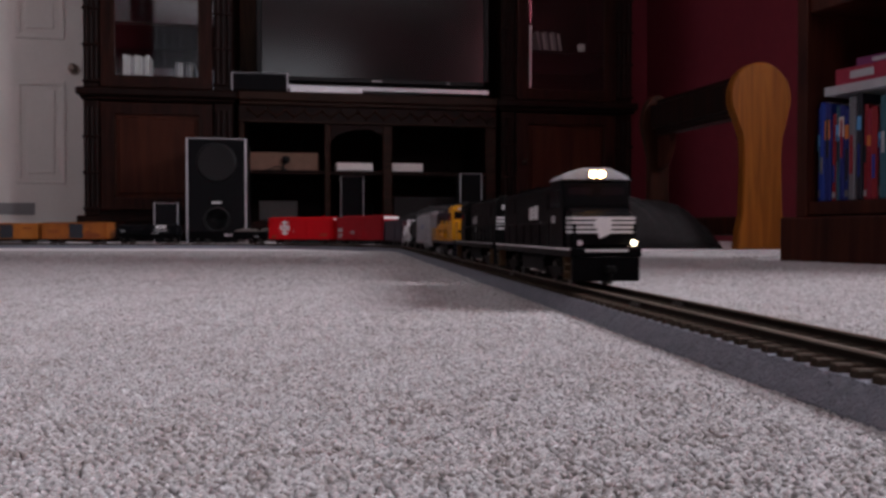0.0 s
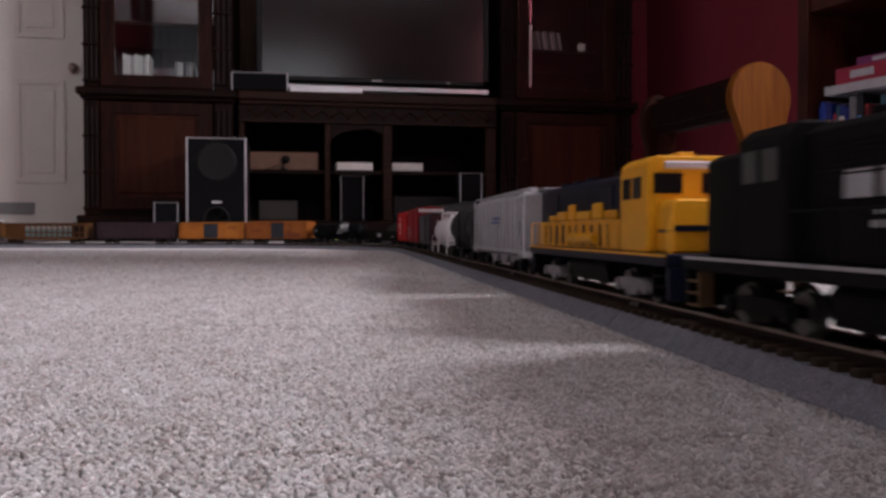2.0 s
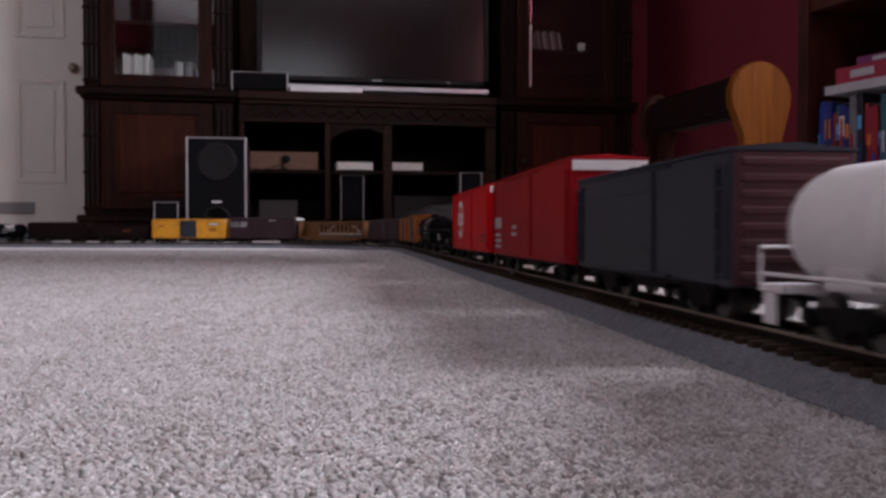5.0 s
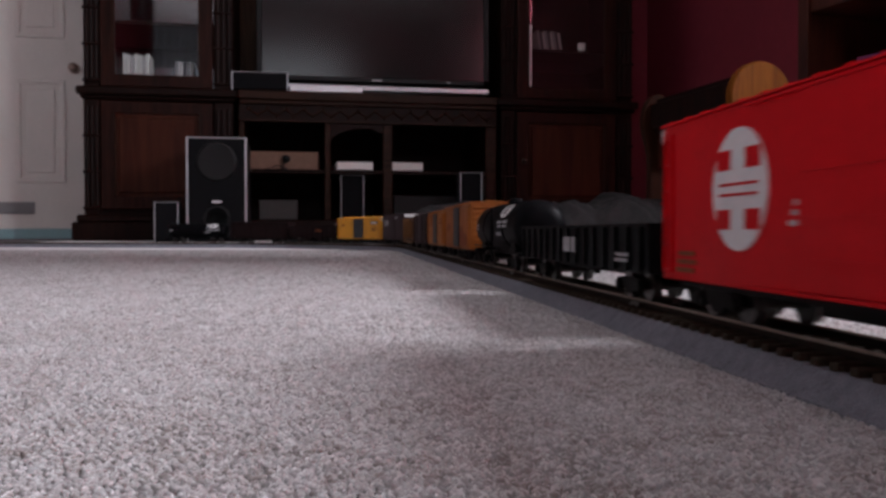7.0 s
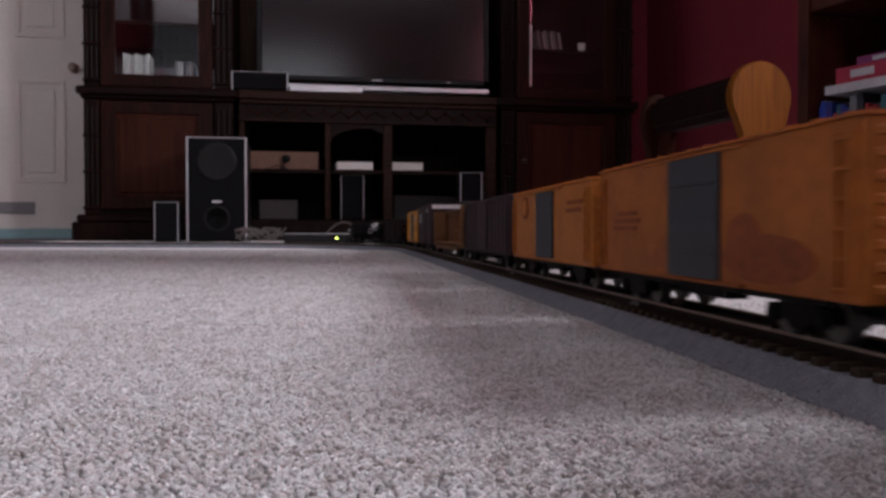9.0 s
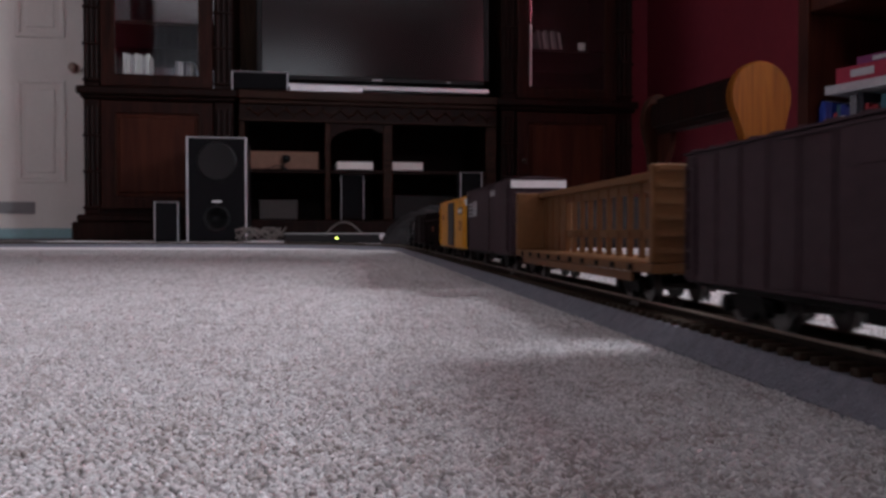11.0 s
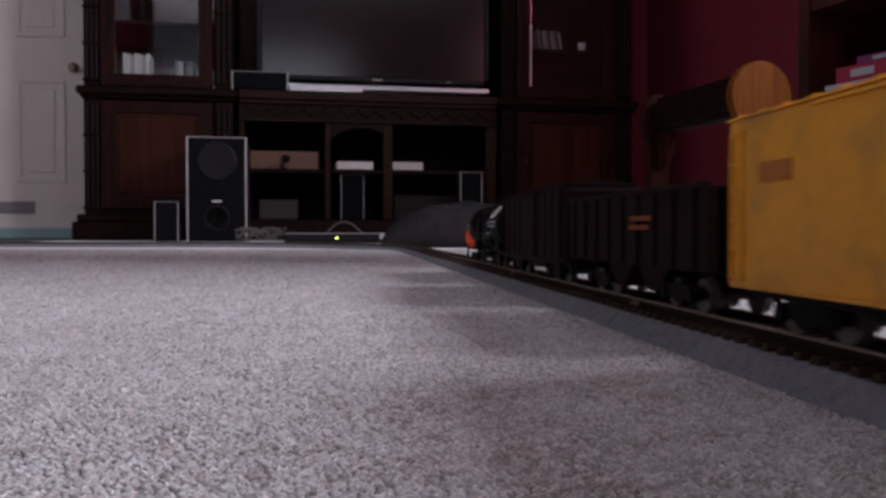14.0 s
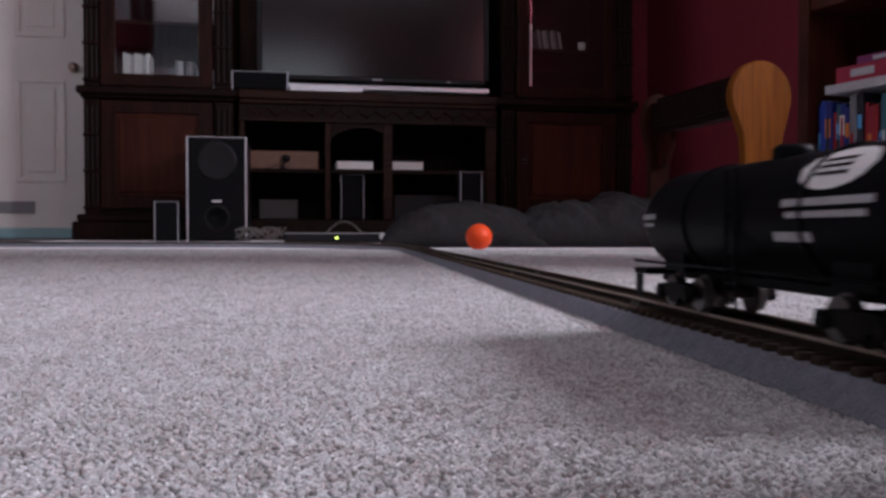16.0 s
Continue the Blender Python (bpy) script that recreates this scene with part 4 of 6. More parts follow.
def vehicle(name, p0, p1, label, category, truck_mat=STEEL, inset=0.030, axles=2, wheelbase=0.0205, group="vehicles of the train"):
    """An empty at rail height with trucks and couplers; x points forward."""
    L = p1 - p0 - 0.009
    t = thing(name, label, category, group=group)
    t.scale = (1, 1, 0.985)
    trucks = []
    for s in (1, -1):
        x = s * (L / 2 - inset)
        k = part("truck", B((-0.004, 0.004, -0.010, 0.010, 0.0045, 0.0085), (-0.0025, 0.0025, -0.0025, 0.0025, 0.0085, 0.0105), bev=0.0004), truck_mat, t)
        w = wheelbase * (axles - 1) / 2
        for side in (1, -1):
            y = side * 0.0122
            bm = P([(-w - 0.004, 0.0050), (-w - 0.003, 0.0078), (-w * 0.45, 0.0086), (w * 0.45, 0.0086), (w + 0.003, 0.0078), (w + 0.004, 0.0050), (w * 0.5, 0.0044), (w * 0.25, 0.0024), (-w * 0.25, 0.0024), (-w * 0.5, 0.0044)], y - 0.0013, y + 0.0013, "y")
            for i in range(axles):
                cyl(bm, (-w + i * wheelbase, y, 0.0055), (-w + i * wheelbase, y + side * 0.0022, 0.0055), 0.0022, seg=10)
            for i in (-1, 0, 1):
                cyl(bm, (i * 0.0022, y, 0.003), (i * 0.0022, y, 0.0075), 0.0009, seg=6)
            part("side_frame", bm, truck_mat, k)
        for i in range(axles):
            a = -w + i * wheelbase
            bm = C((a, -0.0098, 0.0055), (a, 0.0098, 0.0055), 0.0012, seg=8)
            for side in (1, -1):
                cyl(bm, (a, side * 0.0070, 0.0055), (a, side * 0.0078, 0.0055), 0.0061, seg=20)
                cyl(bm, (a, side * 0.0078, 0.0055), (a, side * 0.0098, 0.0055), 0.0054, 0.0053, seg=20)
            part("wheelset", bm, WHEEL, k)
        k.matrix_basis = pose(x, 0, 0)
        trucks.append((k, x))
        e = s * L / 2
        bm = B((min(e - s * 0.004, e + s * 0.0055), max(e - s * 0.004, e + s * 0.0055), -0.0011, 0.0011, 0.0078, 0.0096))
        box(bm, min(e + s * 0.0035, e + s * 0.0075), max(e + s * 0.0035, e + s * 0.0075), -0.0022, 0.0022, 0.0072, 0.0102, bev=0.0005)
        cyl(bm, (e + s * 0.0068, 0, 0.0074), (e + s * 0.0068, 0, 0.0022), 0.0005, seg=6)
        part("coupler", bm, STEEL, t)
    TRAIN.append((t, trucks, (p0 + p1) / 2))
    return t, L


def plate(t, name, x0, x1, z0, z1, y, s, material, label="", proud=0.0004):
    """A thin painted or fixed plate on a side wall at |y|."""
    a, b = s * y, s * (y + proud)
    return part(name, B((x0, x1, min(a, b), max(a, b), z0, z1)), material, t, label)


def ladder(t, x, s, y, z0, z1, material, n=6):
    bm = B(*[(a - 0.0003, a + 0.0003, min(s * y, s * (y + 0.001)), max(s * y, s * (y + 0.001)), z0 - 0.001, z1 + 0.001) for a in (x - 0.0028, x + 0.0028)])
    for i in range(n):
        z = z0 + (z1 - z0) * i / (n - 1)
        box(bm, x - 0.0028, x + 0.0028, min(s * y, s * (y + 0.0011)), max(s * y, s * (y + 0.0011)), z - 0.0003, z + 0.0003)
    part("ladder", bm, material, t)


def boxcar(name, p0, p1, label, body, top, door=None, end=None, roof=None, white_top=False, ribs=0, door_w=0.034, z0=0.0105, hw=0.0172, marks=(), group="boxcars", door_at=0.0):
    t, L = vehicle(name, p0, p1, label, "boxcar")
    end, roof, door = end or body, roof or body, door or body
    eave = top - 0.0022
    part("body", B((-L / 2, L / 2, -hw, hw, z0, eave), bev=0.0004), body, t)
    part("underframe", B((-L / 2 + 0.004, L / 2 - 0.004, -0.006, 0.006, z0 - 0.003, z0 - 0.0002), (-0.02, 0.012, -0.011, -0.004, z0 - 0.0045, z0 - 0.0002), bev=0.0003), STEEL, t)
    part("roof", P([(-hw - 0.0008, eave), (-hw - 0.0008, eave + 0.0006), (0, top), (hw + 0.0008, eave + 0.0006), (hw + 0.0008, eave)], -L / 2 - 0.0006, L / 2 + 0.0006), roof, t)
    n = int(L / 0.011)
    for i in range(n):
        x = -L / 2 + (i + 0.5) * L / n
        part("roof_rib", P([(-hw - 0.0004, eave + 0.0007), (0, top + 0.0001), (hw + 0.0004, eave + 0.0007), (hw + 0.0004, eave + 0.0012), (0, top + 0.0006), (-hw - 0.0004, eave + 0.0012)], x - 0.0006, x + 0.0006), roof, t)
    for s in (1, -1):
        e = s * L / 2
        k = 8
        for i in range(k):
            z = z0 + 0.003 + (eave - z0 - 0.006) * i / (k - 1)
            part("end_rib", B((min(e, e + s * 0.0011), max(e, e + s * 0.0011), -hw * 0.86, hw * 0.86, z - 0.0012, z + 0.0012), bev=0.0005), end, t)
        part("end_panel", B((min(e + s * 0.0001, e + s * 0.0004), max(e + s * 0.0001, e + s * 0.0004), -hw * 0.97, hw * 0.97, z0 + 0.0005, eave - 0.0005)), end, t)
        if white_top:
            part("end_warning_panel", B((min(e + s * 0.0012, e + s * 0.0016), max(e + s * 0.0012, e + s * 0.0016), -hw, hw, eave - 0.0052, eave - 0.0006)), MARK, t, "white painted end top")
        for side in (1, -1):
            ladder(t, s * (L / 2 - 0.005), side, hw, z0 + 0.003, eave - 0.004, body)
    for s in (1, -1):
        d = plate(t, "door", door_at - door_w / 2, door_at + door_w / 2, z0 + 0.0015, eave - 0.0015, hw, s, door, "", 0.0010)
        plate(d, "door_track", door_at - door_w * 1.2, door_at + door_w * 0.9, eave - 0.0014, eave - 0.0007, hw, s, body, "", 0.0014)
        plate(d, "door_track", door_at - door_w * 1.2, door_at + door_w * 0.9, z0 + 0.0004, z0 + 0.0012, hw, s, body, "", 0.0014)
        for i in range(3):
            plate(d, "door_rib", door_at - door_w / 2 + 0.002, door_at + door_w / 2 - 0.002, z0 + 0.008 + i * 0.010, z0 + 0.0088 + i * 0.010, hw + 0.001, s, door)
        for i in range(ribs):
            x = -L / 2 + (i + 0.5) * L / ribs
            if abs(x - door_at) > door_w / 2 + 0.002:
                plate(t, "side_rib", x - 0.0004, x + 0.0004, z0 + 0.001, eave - 0.001, hw, s, body, "", 0.0006)
        plate(t, "side_sill", -L / 2 + 0.012, L / 2 - 0.012, z0 - 0.0014, z0 - 0.0001, hw - 0.002, s, STEEL, "", 0.0012)
        for x0, x1, m0, m1, mt, nm in marks:
            plate(t, nm, x0 * L, x1 * L, z0 + m0 * (eave - z0), z0 + m1 * (eave - z0), hw, s, mt)
    return t, L


def disc_plate(t, name, x, z, rx, rz, y, s, material, parent=None, proud=0.0005, label=""):
    bm = bmesh.new()
    a = [bm.verts.new((x + rx * math.cos(2 * math.pi * i / 32), s * y, z + rz * math.sin(2 * math.pi * i / 32))) for i in range(32)]
    b = [bm.verts.new((v.co.x, s * (y + proud), v.co.z)) for v in a]
    for i in range(32):
        bm.faces.new((a[i], a[(i + 1) % 32], b[(i + 1) % 32], b[i]))
    bm.faces.new(b)
    bm.faces.new(a[::-1])
    return part(name, bm, material, parent or t, label)


def text_bars(t, x0, x1, z0, z1, rows, y, s, material, name="marking"):
    """Unreadable small lettering as rows of plain bars."""
    h = (z1 - z0) / rows
    for i in range(rows):
        plate(t, name, x0 + (x1 - x0) * 0.08 * (i % 3), x1 - (x1 - x0) * 0.1 * ((i + 1) % 2), z0 + i * h + h * 0.25, z0 + i * h + h * 0.8, y, s, material)


# -- engines --
def handrails(t, x0, x1, hw, z0, z1, material, n=7):
    for s in (1, -1):
        y = s * hw
        bm = tube([(x0, y, z1), (x1, y, z1)], 0.0004)
        for i in range(n):
            x = x0 + (x1 - x0) * i / (n - 1)
            cyl(bm, (x, y, z0), (x, y, z1), 0.0004, seg=6)
        part("handrail", bm, material, t)


def engine_base(name, p0, p1, label, body, stripe, truck_mat, step_mat):
    t, L = vehicle(name, p0, p1, label, "locomotive", truck_mat, 0.040, 2, 0.029)
    part("frame", B((-L / 2, L / 2, -0.0165, 0.0165, 0.0140, 0.0182), bev=0.0004), body, t)
    for s in (1, -1):
        plate(t, "sill_stripe", -L / 2 + 0.001, L / 2 - 0.001, 0.0172, 0.0181, 0.0165, s, stripe, "", 0.0003)
    part("fuel_tank", P([(-0.011, 0.0145), (-0.0135, 0.0115), (-0.012, 0.0045), (0.012, 0.0045), (0.0135, 0.0115), (0.011, 0.0145)], -0.026, 0.026, bev=0.0005), NS_GREY if body is not BLUE else STEEL, t)
    for e in (1, -1):
        x = e * L / 2
        part("pilot", B((min(x, x - e * 0.003), max(x, x - e * 0.003), -0.0155, 0.0155, 0.0030, 0.0139), bev=0.0004), body, t)
        for s in (1, -1):
            part("steps", B(*[(min(x - e * 0.0032, x - e * 0.011), max(x - e * 0.0032, x - e * 0.011), min(s * 0.012, s * 0.0165), max(s * 0.012, s * 0.0165), 0.0035 + i * 0.0035, 0.0041 + i * 0.0035) for i in range(3)], (min(x - e * 0.011, x - e * 0.0118), max(x - e * 0.011, x - e * 0.0118), min(s * 0.012, s * 0.0165), max(s * 0.012, s * 0.0165), 0.0035, 0.0139)), step_mat, t)
    return t, L


def hood(t, x0, x1, hw, z1, material, fans=3, grilles=True, gmat=None, z0=0.0183):
    prof = [(-hw, z0), (-hw, z1 - 0.002), (-hw + 0.003, z1), (hw - 0.003, z1), (hw, z1 - 0.002), (hw, z0)]
    h = part("long_hood", P(prof, x0, x1, bev=0.0003), material, t)
    for i in range(fans):
        x = x0 + (x1 - x0) * (0.14 + 0.16 * i)
        bm = C((x, 0, z1), (x, 0, z1 + 0.0022), 0.0062, seg=20)
        part("roof_fan", bm, material, h)
    part("exhaust", B((x0 + (x1 - x0) * 0.68, x0 + (x1 - x0) * 0.76, -0.004, 0.004, z1, z1 + 0.003), bev=0.0006), STEEL, h)
    if grilles:
        for s in (1, -1):
            for a, b in ((0.05, 0.26), (0.72, 0.86)):
                g = plate(h, "grille", x0 + (x1 - x0) * a, x0 + (x1 - x0) * b, z1 - 0.013, z1 - 0.004, hw, s, gmat or STEEL, "", 0.0004)
                for k in range(7):
                    z = z1 - 0.0125 + k * 0.0012
                    plate(g, "slat", x0 + (x1 - x0) * a, x0 + (x1 - x0) * b, z, z + 0.0005, hw + 0.0004, s, material)
            n = 9
            for i in range(n):
                a = x0 + (x1 - x0) * (0.28 + 0.44 * i / n)
                plate(h, "hood_door", a, a + (x1 - x0) * 0.042, z0 + 0.001, z1 - 0.006, hw, s, material, "", 0.0005)
    return h


def black_engine_lead(p0, p1):
    t, L = engine_base("locomotive", p0, p1, "black model diesel locomotive with a lit headlight", NS_BLACK, MARK, STEEL, RUSTSTEP)
    f = L / 2
    g = f + 0.012       # the cab stands well forward
    hood(t, -f + 0.006, g - 0.052, 0.0118, 0.0500, NS_BLACK)
    # wide safety cab: side walls, sloped windscreen, nose
    cabprof = [(g - 0.052, 0.0183), (g - 0.052, 0.0490), (g - 0.050, 0.0503), (g - 0.030, 0.0503), (g - 0.0288, 0.0490), (g - 0.0265, 0.0380), (g - 0.0265, 0.0183)]
    cab = part("cab", P(cabprof, -0.0162, 0.0162, "y", bev=0.0006), NS_BLACK, t)
    # Roof of the black cab coloured pale grey for the light on top.
    part("cab_roof", P([(-0.0166, 0.0505), (-0.0150, 0.0521), (-0.0062, 0.0560), (0.0062, 0.0560), (0.0150, 0.0521), (0.0166, 0.0505)], g - 0.0525, g - 0.0285, bev=0.0003), GREY_AND_LIT_ROOF, cab, "cab roof coloured pale for its lit top")
    for s in (1, -1):
        plate(cab, "side_window", g - 0.049, g - 0.041, 0.0375, 0.0455, 0.0162, s, WINDOW_DARK)
        plate(cab, "side_window", g - 0.039, g - 0.032, 0.0375, 0.0455, 0.0162, s, WINDOW_DARK)
        plate(cab, "road_number", g - 0.047, g - 0.041, 0.0300, 0.0335, 0.0162, s, MARK_DIM)
        part("windscreen", B((g - 0.0282, g - 0.0276, min(s * 0.002, s * 0.0135), max(s * 0.002, s * 0.0135), 0.0395, 0.0465)), WINDOW_DARK, cab)
    nose = part("nose", P([(g - 0.0264, 0.0183), (g - 0.0264, 0.0375), (f - 0.009, 0.0350), (f - 0.0055, 0.0320), (f - 0.0050, 0.0183)], -0.0150, 0.0150, "y", bev=0.0012), NS_BLACK, t)
    for i in range(4):
        part("nose_stripe", B((f - 0.00495, f - 0.0046, -0.0150, 0.0150, 0.0250 + i * 0.0021, 0.0262 + i * 0.0021)), MARK, nose, "white nose stripe")
        for s in (1, -1):
            plate(nose, "nose_stripe", f - 0.0120, f - 0.0055, 0.0250 + i * 0.0021, 0.0262 + i * 0.0021, 0.0150, s, MARK)
    part("emblem", P([(-0.002, 0.0225), (0.0035, 0.0250), (0.004, 0.0315), (0.000, 0.0325), (-0.0055, 0.0300), (-0.003, 0.0270)], f - 0.0046, f - 0.0042), MARK, nose, "pale emblem shape")
    part("front_sill_stripe", B((f + 0.0001, f + 0.0005, -0.0100, 0.0100, 0.0165, 0.0176)), MARK, t)
    part("headlight_box", B((g - 0.0300, g - 0.0262, -0.0045, 0.0045, 0.0507, 0.0548), bev=0.0006), GREY_AND_LIT_ROOF, t)
    for s in (1, -1):
        part("headlight", C((g - 0.0263, s * 0.0019, 0.0528), (g - 0.0256, s * 0.0019, 0.0528), 0.0016, seg=14), LAMP_ON, t, "glowing warm headlight")
        part("ditch_light", C((f + 0.0002, s * 0.0125, 0.0205), (f + 0.0012, s * 0.0125, 0.0205), 0.0013, seg=12), DITCH_ON if s > 0 else SILVER, t, "glowing ditch light" if s > 0 else "")
        plate(t, "hood_lettering", -0.010, 0.000, 0.0325, 0.0395, 0.0118, s, MARK, "", 0.0007)
        plate(t, "hood_lettering", 0.002, 0.011, 0.0325, 0.0400, 0.0118, s, MARK, "", 0.0007)
        text_bars(t, 0.006, 0.016, 0.0265, 0.0315, 2, 0.0118, s, MARK_DIM)
    handrails(t, -f + 0.003, g - 0.054, 0.0160, 0.0183, 0.0300, NS_BLACK, 8)
    handrails(t, f - 0.004, f - 0.0015, 0.0140, 0.0183, 0.0290, NS_BLACK, 2)


def black_engine_second(p0, p1):
    t, L = engine_base("locomotive", p0, p1, "faded black model diesel locomotive with a striped high hood end", NS_GREY, MARK_DIM, STEEL, RUSTSTEP)
    f = L / 2
    h = hood(t, -f + 0.058, f - 0.017, 0.0115, 0.0500, NS_GREY)
    for i in range(4):
        part("end_stripe", B((f - 0.0169, f - 0.0165, -0.0110, 0.0110, 0.0275 + i * 0.0025, 0.0290 + i * 0.0025)), MARK, h, "white end stripe")
    part("number_board", B((f - 0.0172, f - 0.0150, -0.0070, 0.0070, 0.0415, 0.0450), bev=0.0005), MARK, h, "white number board")
    cab = part("cab", P([(-0.0160, 0.0183), (-0.0160, 0.0485), (-0.0125, 0.0515), (0.0125, 0.0515), (0.0160, 0.0485), (0.0160, 0.0183)], -f + 0.034, -f + 0.0575, bev=0.0005), NS_GREY, t)
    short = part("short_hood", P([(-0.0115, 0.0183), (-0.0115, 0.0455), (-0.0085, 0.0475), (0.0085, 0.0475), (0.0115, 0.0455), (0.0115, 0.0183)], -f + 0.006, -f + 0.0335, bev=0.0005), NS_GREY, t)
    for s in (1, -1):
        for a in (0.037, 0.047):
            plate(cab, "side_window", -f + a, -f + a + 0.0075, 0.0375, 0.0455, 0.0160, s, WINDOW_DARK)
        plate(t, "hood_lettering", -0.022, -0.0125, 0.0325, 0.0385, 0.0115, s, MARK_DIM, "", 0.0007)
        plate(t, "hood_lettering", -0.0095, 0.000, 0.0325, 0.0385, 0.0115, s, MARK_DIM, "", 0.0007)
        text_bars(t, -0.013, -0.001, 0.0255, 0.0310, 2, 0.0115, s, MARK_DIM)
    handrails(t, -f + 0.060, f - 0.003, 0.0160, 0.0183, 0.0300, NS_GREY, 9)


def yellow_engine(p0, p1):
    t, L = engine_base("locomotive", p0, p1, "yellow and navy model diesel locomotive with silver trucks", BLUE, YELLOW, SILVERTRUCK, STEEL)
    f = L / 2
    h = hood(t, -f + 0.008, f - 0.046, 0.0118, 0.0480, BLUE, gmat=BLUE)
    for s in (1, -1):
        plate(h, "yellow_flank", -f + 0.0085, f - 0.0565, 0.0185, 0.0305, 0.0124, s, YELLOW, "yellow lower flank")
        for i in range(10):
            a = -f + 0.02 + i * 0.0115
            plate(h, "flank_gap", a, a + 0.0028, 0.0195, 0.0285, 0.0129, s, BLUE)
        for a, w, z in ((0.030, 0.012, 0.0335), (0.046, 0.016, 0.0350), (0.066, 0.010, 0.0380), (0.080, 0.020, 0.0345), (0.104, 0.012, 0.0375), (0.120, 0.014, 0.0340)):
            part("equipment_box", B((-f + a, -f + a + w, min(s * 0.0119, s * 0.0136), max(s * 0.0119, s * 0.0136), 0.0306, z), bev=0.0006), YELLOW, h, "yellow equipment box")
        cyl_bm = C((-f + 0.075, s * 0.0142, 0.0225), (-f + 0.112, s * 0.0142, 0.0225), 0.0024, seg=12)
        part("air_tank", cyl_bm, YELLOW, h)
    part("rear_face", B((-f + 0.0072, -f + 0.0079, -0.0116, 0.0116, 0.0185, 0.0300)), YELLOW, h)
    cab = part("cab", P([(-0.0158, 0.0183), (-0.0158, 0.0490), (-0.0125, 0.0515), (0.0125, 0.0515), (0.0158, 0.0490), (0.0158, 0.0183)], f - 0.0455, f - 0.0190, bev=0.0006), YELLOW, t, "bright yellow cab")
    part("cab_shoulder", P([(-0.0125, 0.0183), (-0.0125, 0.0470), (-0.010, 0.0495), (0.010, 0.0495), (0.0125, 0.0470), (0.0125, 0.0183)], f - 0.056, f - 0.0457, bev=0.0005), YELLOW, t)
    nose = part("nose", P([(-0.0125, 0.0183), (-0.0125, 0.0345), (-0.0105, 0.0362), (0.0105, 0.0362), (0.0125, 0.0345), (0.0125, 0.0183)], f - 0.0188, f - 0.0055, bev=0.0008), YELLOW, t, "yellow low nose")
    for s in (1, -1):
        for a in (0.0425, 0.0320):
            w = plate(cab, "side_window", f - a, f - a + 0.0075, 0.0370, 0.0445, 0.0158, s, WINDOW_DARK)
        part("windscreen", B((f - 0.0189, f - 0.0185, min(s * 0.0035, s * 0.0135), max(s * 0.0035, s * 0.0135), 0.0385, 0.0455)), WINDOW_DARK, cab)
        plate(nose, "handrail_mark", f - 0.017, f - 0.007, 0.0250, 0.0262, 0.0125, s, RUSTSTEP)
    part("number_board", B((f - 0.0186, f - 0.0175, -0.0100, 0.0100, 0.0468, 0.0495), bev=0.0004), SILVER, cab)
    part("nose_band", B((f - 0.0054, f - 0.0049, -0.0118, 0.0118, 0.0255, 0.0275)), BLUE, nose)
    part("horn", B((f - 0.032, f - 0.024, -0.003, 0.003, 0.0517, 0.0532), bev=0.0004), YELLOW, cab)
    handrails(t, -f + 0.003, f - 0.058, 0.0160, 0.0183, 0.0300, YELLOW, 10)
    handrails(t, f - 0.0040, f - 0.001, 0.0145, 0.0183, 0.0300, YELLOW, 2)


